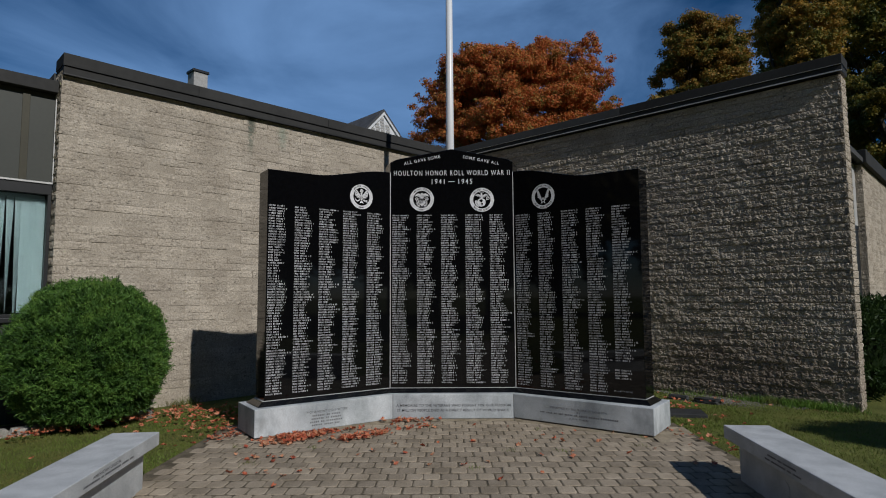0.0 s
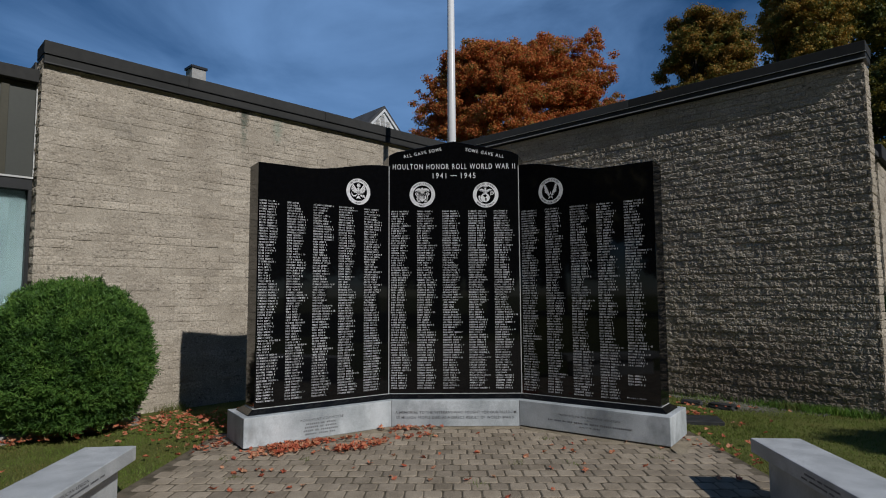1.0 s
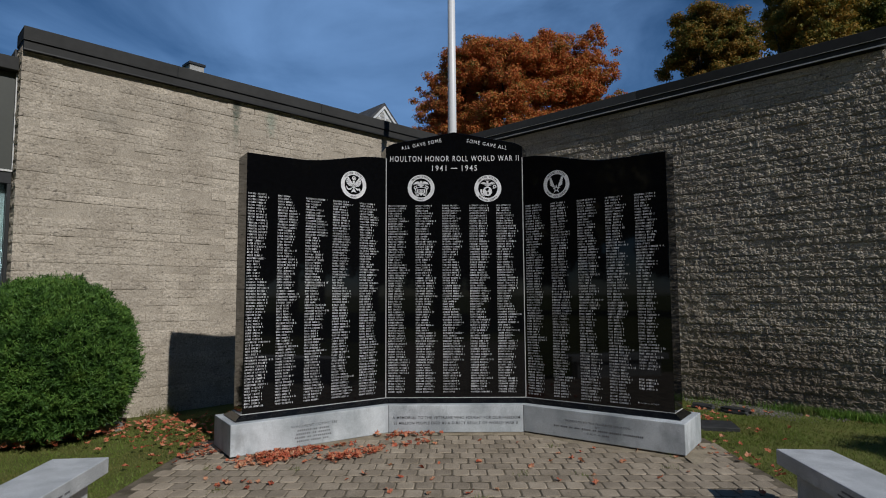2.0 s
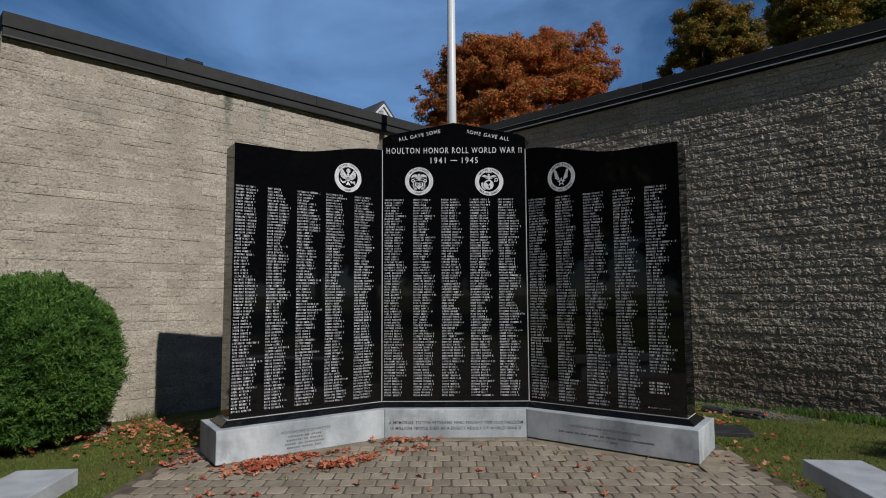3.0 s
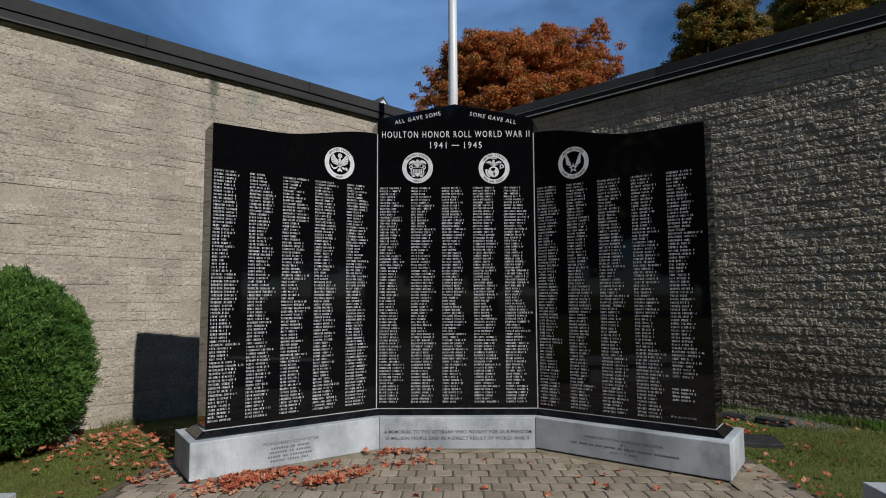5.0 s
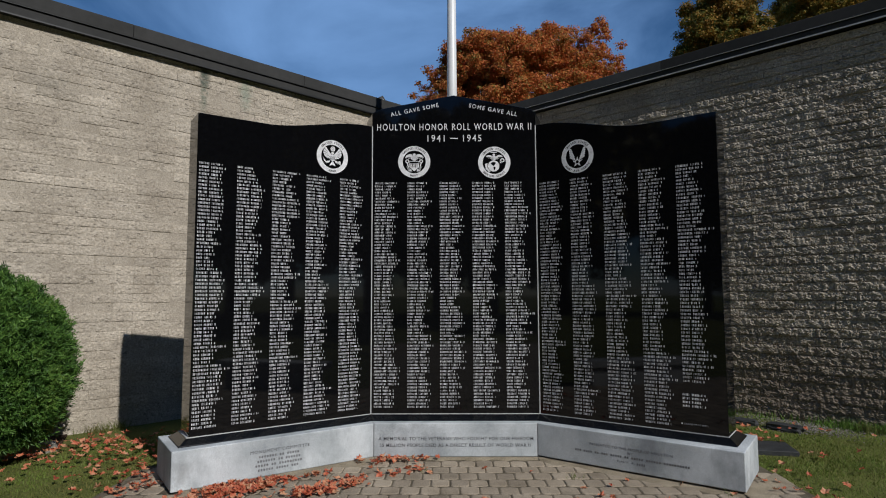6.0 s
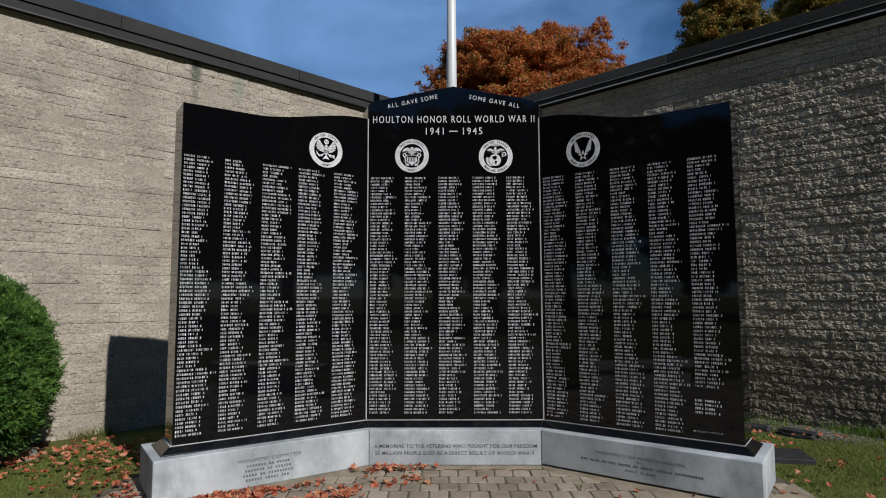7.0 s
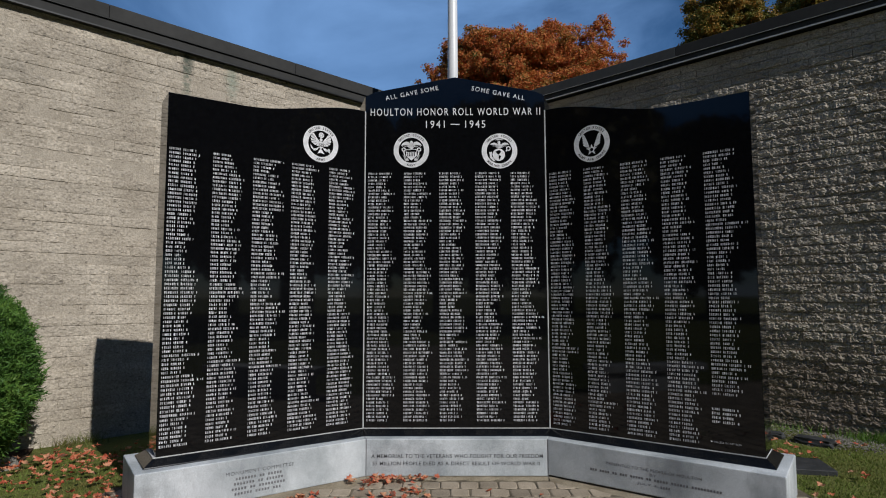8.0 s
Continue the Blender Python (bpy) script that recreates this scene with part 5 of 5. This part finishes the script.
litter("fallen_leaves", (
    (-1.60, 5.98, 0.15, 0.085, 32, 190, 0.018), (-1.42, 6.12, 0.09, 0.05, 32, 60, 0.015), (-1.75, 5.75, 0.13, 0.06, 20, 26, 0.006), (-1.02, 5.95, 0.12, 0.06, 20, 66, 0.01), (-0.80, 6.15, 0.10, 0.05, 40, 34, 0.01), (-1.12, 6.30, 0.10, 0.03, 35, 12, 0.01), (-0.55, 6.72, 0.13, 0.04, 8, 44, 0.015), (-0.38, 6.50, 0.10, 0.06, 8, 12, 0.01),
    (-0.42, 6.35, 0.3, 0.12, 0, 10, 0.0), (-0.24, 6.78, 0.05, 0.02, 0, 4, 0.01), (-2.32, 6.05, 0.14, 0.10, 40, 30, 0.015), (-1.6, 4.78, 0.2, 0.07, 0, 6, 0.0), (-3.05, 7.00, 0.42, 0.22, 45, 95, 0.03), (-2.65, 6.75, 0.25, 0.14, 45, 42, 0.02),
    (-3.45, 7.30, 0.28, 0.12, 45, 60, 0.03), (-2.45, 6.40, 0.16, 0.12, 20, 32, 0.02), (-3.9, 6.55, 0.55, 0.10, 45, 70, 0.03), (-4.55, 6.02, 0.30, 0.10, 45, 50, 0.03),
    (-2.85, 5.9, 0.3, 0.4, 0, 14, 0.0), (0.0, 5.4, 1.3, 0.7, 0, 30, 0.0), (1.2, 6.0, 0.5, 0.3, 0, 9, 0.0), (-1.65, 5.2, 0.14, 0.06, 0, 8, 0.0), (-1.0, 5.2, 0.7, 0.3, 0, 10, 0.0),
    (2.42, 5.75, 0.08, 0.30, 20, 17, 0.01), (2.75, 6.6, 0.2, 0.3, 0, 9, 0.01), (2.85, 7.65, 0.22, 0.25, -20, 34, 0.02), (3.6, 7.9, 0.3, 0.10, -45, 9, 0.01), (4.6, 6.2, 1.0, 0.8, 0, 7, 0.0), (-4.6, 4.6, 0.8, 0.7, 0, 14, 0.0)), 31,
    "scattered orange and red fallen maple leaves")


# ---- wall blocks ----
def block_mesh(name, seed, nx=19, nz=6, relief=1.0, joint=0.0055, length=LENGTH, seat=0.03, rough=0.0055, upright=0.0025):
    """A split-face block: rough front, square joints."""
    rb_ = random.Random(seed)
    off = Vector((rb_.random() * 90, rb_.random() * 90, rb_.random() * 90))
    w, h = length - upright, COURSE - joint
    verts, faces = [], []
    bulge = rb_.uniform(-0.006, 0.006)
    for j in range(nz + 1):
        for i in range(nx + 1):
            x, z = w * i / nx, h * j / nz
            e = min(x, w - x, 0.03) / 0.03, min(z, h - z, 0.02) / 0.02
            edge_ = min(e)
            q = Vector((x, 0, z)) + off
            d = relief * (0.009 * noise.noise(q * 21) + 0.006 * noise.noise(q * 50) + rb_.uniform(-rough, rough)) + bulge
            if 0 < i < nx:
                x += rb_.uniform(-0.3, 0.3) * w / nx
            if j in (0, nz):
                z += rb_.uniform(-0.002, 0.0035) * (1 if j == 0 else -1)
            if i in (0, nx):
                x += rb_.uniform(0, 0.001) * (1 if i == 0 else -1)
            if 0 < j < nz:
                z += rb_.uniform(-0.25, 0.25) * h / nz
            verts.append((x, -0.002 * edge_ + d * (0.75 + 0.25 * edge_) + 0.002, z))
    for j in range(nz):
        for i in range(nx):
            a = j * (nx + 1) + i
            if (i + j) % 2:
                faces += [(a, a + 1, a + nx + 2), (a, a + nx + 2, a + nx + 1)]
            else:
                faces += [(a, a + 1, a + nx + 1), (a + 1, a + nx + 2, a + nx + 1)]
    border = [i for i in range(nx + 1)] + [j * (nx + 1) + nx for j in range(1, nz + 1)] + [nz * (nx + 1) + i for i in range(nx - 1, -1, -1)] + [j * (nx + 1) for j in range(nz - 1, 0, -1)]
    k = len(verts)
    for b in border:
        verts.append((verts[b][0], seat, verts[b][2]))
    q = len(border)
    faces += [(border[i], k + i, k + (i + 1) % q, border[(i + 1) % q]) for i in range(q)]
    me = bpy.data.meshes.new(name)
    me.from_pydata(verts, [], faces)
    me.materials.append(M_BLOCK)
    return me, np.array(verts), faces


BLOCKS = [block_mesh("block", 100 + i, 30, 9, 0.98, 0.010, rough=0.0044, upright=0.004) for i in range(20)]
WORN_BLOCKS = [block_mesh("block", 150 + i, 22, 7, 0.55, 0.0034, rough=0.0040, upright=0.0038) for i in range(20)]       # smoother faces


def lay_blocks(wall, x0, x1, near, seed, kinds):
    """Courses of blocks in running bond; the stretch 'near' block by block, the rest joined."""
    rw = random.Random(seed)
    verts, faces, made = [], [], 0
    for c in range(-1, COURSES):
        x = x0 - (LENGTH / 2 if c % 2 else 0.0)
        while x < x1 - 0.02:
            a, b = max(x, x0), min(x + LENGTH, x1)
            x += LENGTH
            if b - a < 0.04:
                continue
            sx = (b - a) / LENGTH
            me, v, f = kinds[rw.randrange(len(kinds))]
            dy = rw.uniform(-0.003, 0.003)
            if near[0] < (a + b) / 2 < near[1] and c >= 0 and made < 305:
                ob = new("block", me)
                ob.parent = wall
                ob.matrix_local = Matrix.Translation((a, dy, c * COURSE)) @ Matrix.Diagonal((sx, 1, 1, 1))
                made += 1
            else:
                k = len(verts)
                w = v * np.array((sx, 1, 1)) + np.array((a, dy, c * COURSE))
                verts += w.tolist()
                faces += [tuple(k + i for i in q) for q in f]
    tagged(raw("blocks", verts, faces, M_BLOCK, wall), kind="stuff")


lay_blocks(wall_left, L0, L1, (L0, L0 + 2.9), 41, WORN_BLOCKS)
lay_blocks(wall_right, R0, R1, (R1 - 2.9, R1), 42, BLOCKS)
verts, faces = [], []
rw = random.Random(43)
for c in range(-1, COURSES):
    me, v, f = BLOCKS[rw.randrange(len(BLOCKS))]
    k = len(verts)
    w = np.column_stack([R1 - v[:, 1] - 0.001, 0.002 + v[:, 0] * 0.33 / LENGTH, v[:, 2] + c * COURSE])
    verts += w.tolist()
    faces += [tuple(k + i for i in q) for q in f]
tagged(raw("blocks", verts, faces, M_BLOCK, wall_right), kind="stuff")
verts, faces = [], []
for c in range(-1, COURSES):
    me, v, f = BLOCKS[rw.randrange(len(BLOCKS))]
    k = len(verts)
    w = np.column_stack([L0 + v[:, 1] + 0.001, 0.002 + (LENGTH - v[:, 0]) * 0.3 / LENGTH, v[:, 2] + c * COURSE])
    verts += w.tolist()
    faces += [tuple(k + i for i in q) for q in f]
tagged(raw("blocks", verts, faces, M_BLOCK, wall_left), kind="stuff")


verts, faces = [], []
for c in range(-1, 41):
    me, v, f = BLOCKS[rw.randrange(len(BLOCKS))]
    k = len(verts)
    w = np.column_stack([R1 - 0.80 + v[:, 0] * 0.145 / LENGTH, 5.99 + v[:, 1], v[:, 2] + c * COURSE])
    verts += w.tolist()
    faces += [tuple(k + i for i in q) for q in f]
tagged(raw("blocks", verts, faces, M_BLOCK, end), kind="stuff")
verts, faces = [], []
for c in range(-1, 41):
    for j in range(12):
        me, v, f = BLOCKS[rw.randrange(len(BLOCKS))]
        k = len(verts)
        w = np.column_stack([R1 - 0.658 - v[:, 1], 6.0 + (j - 0.5 * (c % 2)) * LENGTH + v[:, 0], v[:, 2] + c * COURSE])
        w[:, 1] = np.maximum(w[:, 1], 6.0)
        verts += w.tolist()
        faces += [tuple(k + i for i in q) for q in f]
tagged(raw("blocks", verts, faces, M_BLOCK, end), kind="stuff")


# ---- pavers ----
def paver_mesh(name, seed):
    """A cobble with clipped corners and a soft worn rim."""
    rp = random.Random(seed)
    w, d, c = 0.0672, 0.0782, 0.018
    outline = [(-w + c, -d), (w - c, -d), (w, -d + c), (w, d - c), (w - c, d), (-w + c, d), (-w, d - c), (-w, -d + c)]
    rows = []
    for k, z in ((1.0, -0.05), (1.0, -0.008), (0.965, -0.003), (0.87, 0.0)):
        rows.append([(x * k + rp.uniform(-0.0012, 0.0012), y * k + rp.uniform(-0.0012, 0.0012), z) for x, y in outline])
    verts = [p for r in rows for p in r]
    faces = []
    for j in range(3):
        for i in range(8):
            a, b = j * 8 + i, j * 8 + (i + 1) % 8
            faces.append((a, b, b + 8, a + 8))
    faces.append(tuple(range(24, 32)))
    me = bpy.data.meshes.new(name)
    me.from_pydata(verts, [], faces)
    me.materials.append(M_PAVER)
    return me, np.array(verts), faces


PAVERS = [paver_mesh("paver", 300 + i) for i in range(10)]
PW, PD = 0.142, 0.165
rp = random.Random(44)
verts, faces, made = [], [], 0
for r in range(int((PY1 - PY0) / PD) + 2):
    y = PY1 + 0.2075 - r * PD
    x = 0.014 + (PW / 2 if r % 2 else 0.0) - PW * 18
    while x < PX1:
        px, x = x, x + PW
        if px < PX0 + 0.03:
            continue
        if y + 0.07 > base_front(px) - 0.02 and abs(px) < 2.06 or y > (6.78 if abs(px) < 1.1 else 6.62):
            continue
        me, v, f = PAVERS[rp.randrange(len(PAVERS))]
        m = pose(px + rp.uniform(-0.003, 0.003), y + rp.uniform(-0.003, 0.003), rp.uniform(-0.003, 0.002), rp.uniform(-0.7, 0.7), rp.uniform(-0.7, 0.7), rp.uniform(-1.3, 1.3))
        if abs(px) < 1.62 and y > 4.25 and made < 300:
            ob = new("paver", me)
            ob.parent = pavement
            ob.matrix_local = m
            made += 1
        else:
            k = len(verts)
            a = np.array(m)
            verts += (v @ a[:3, :3].T + a[:3, 3]).tolist()
            faces += [tuple(k + i for i in q) for q in f]
tagged(raw("pavers", verts, faces, M_PAVER, pavement), kind="stuff")
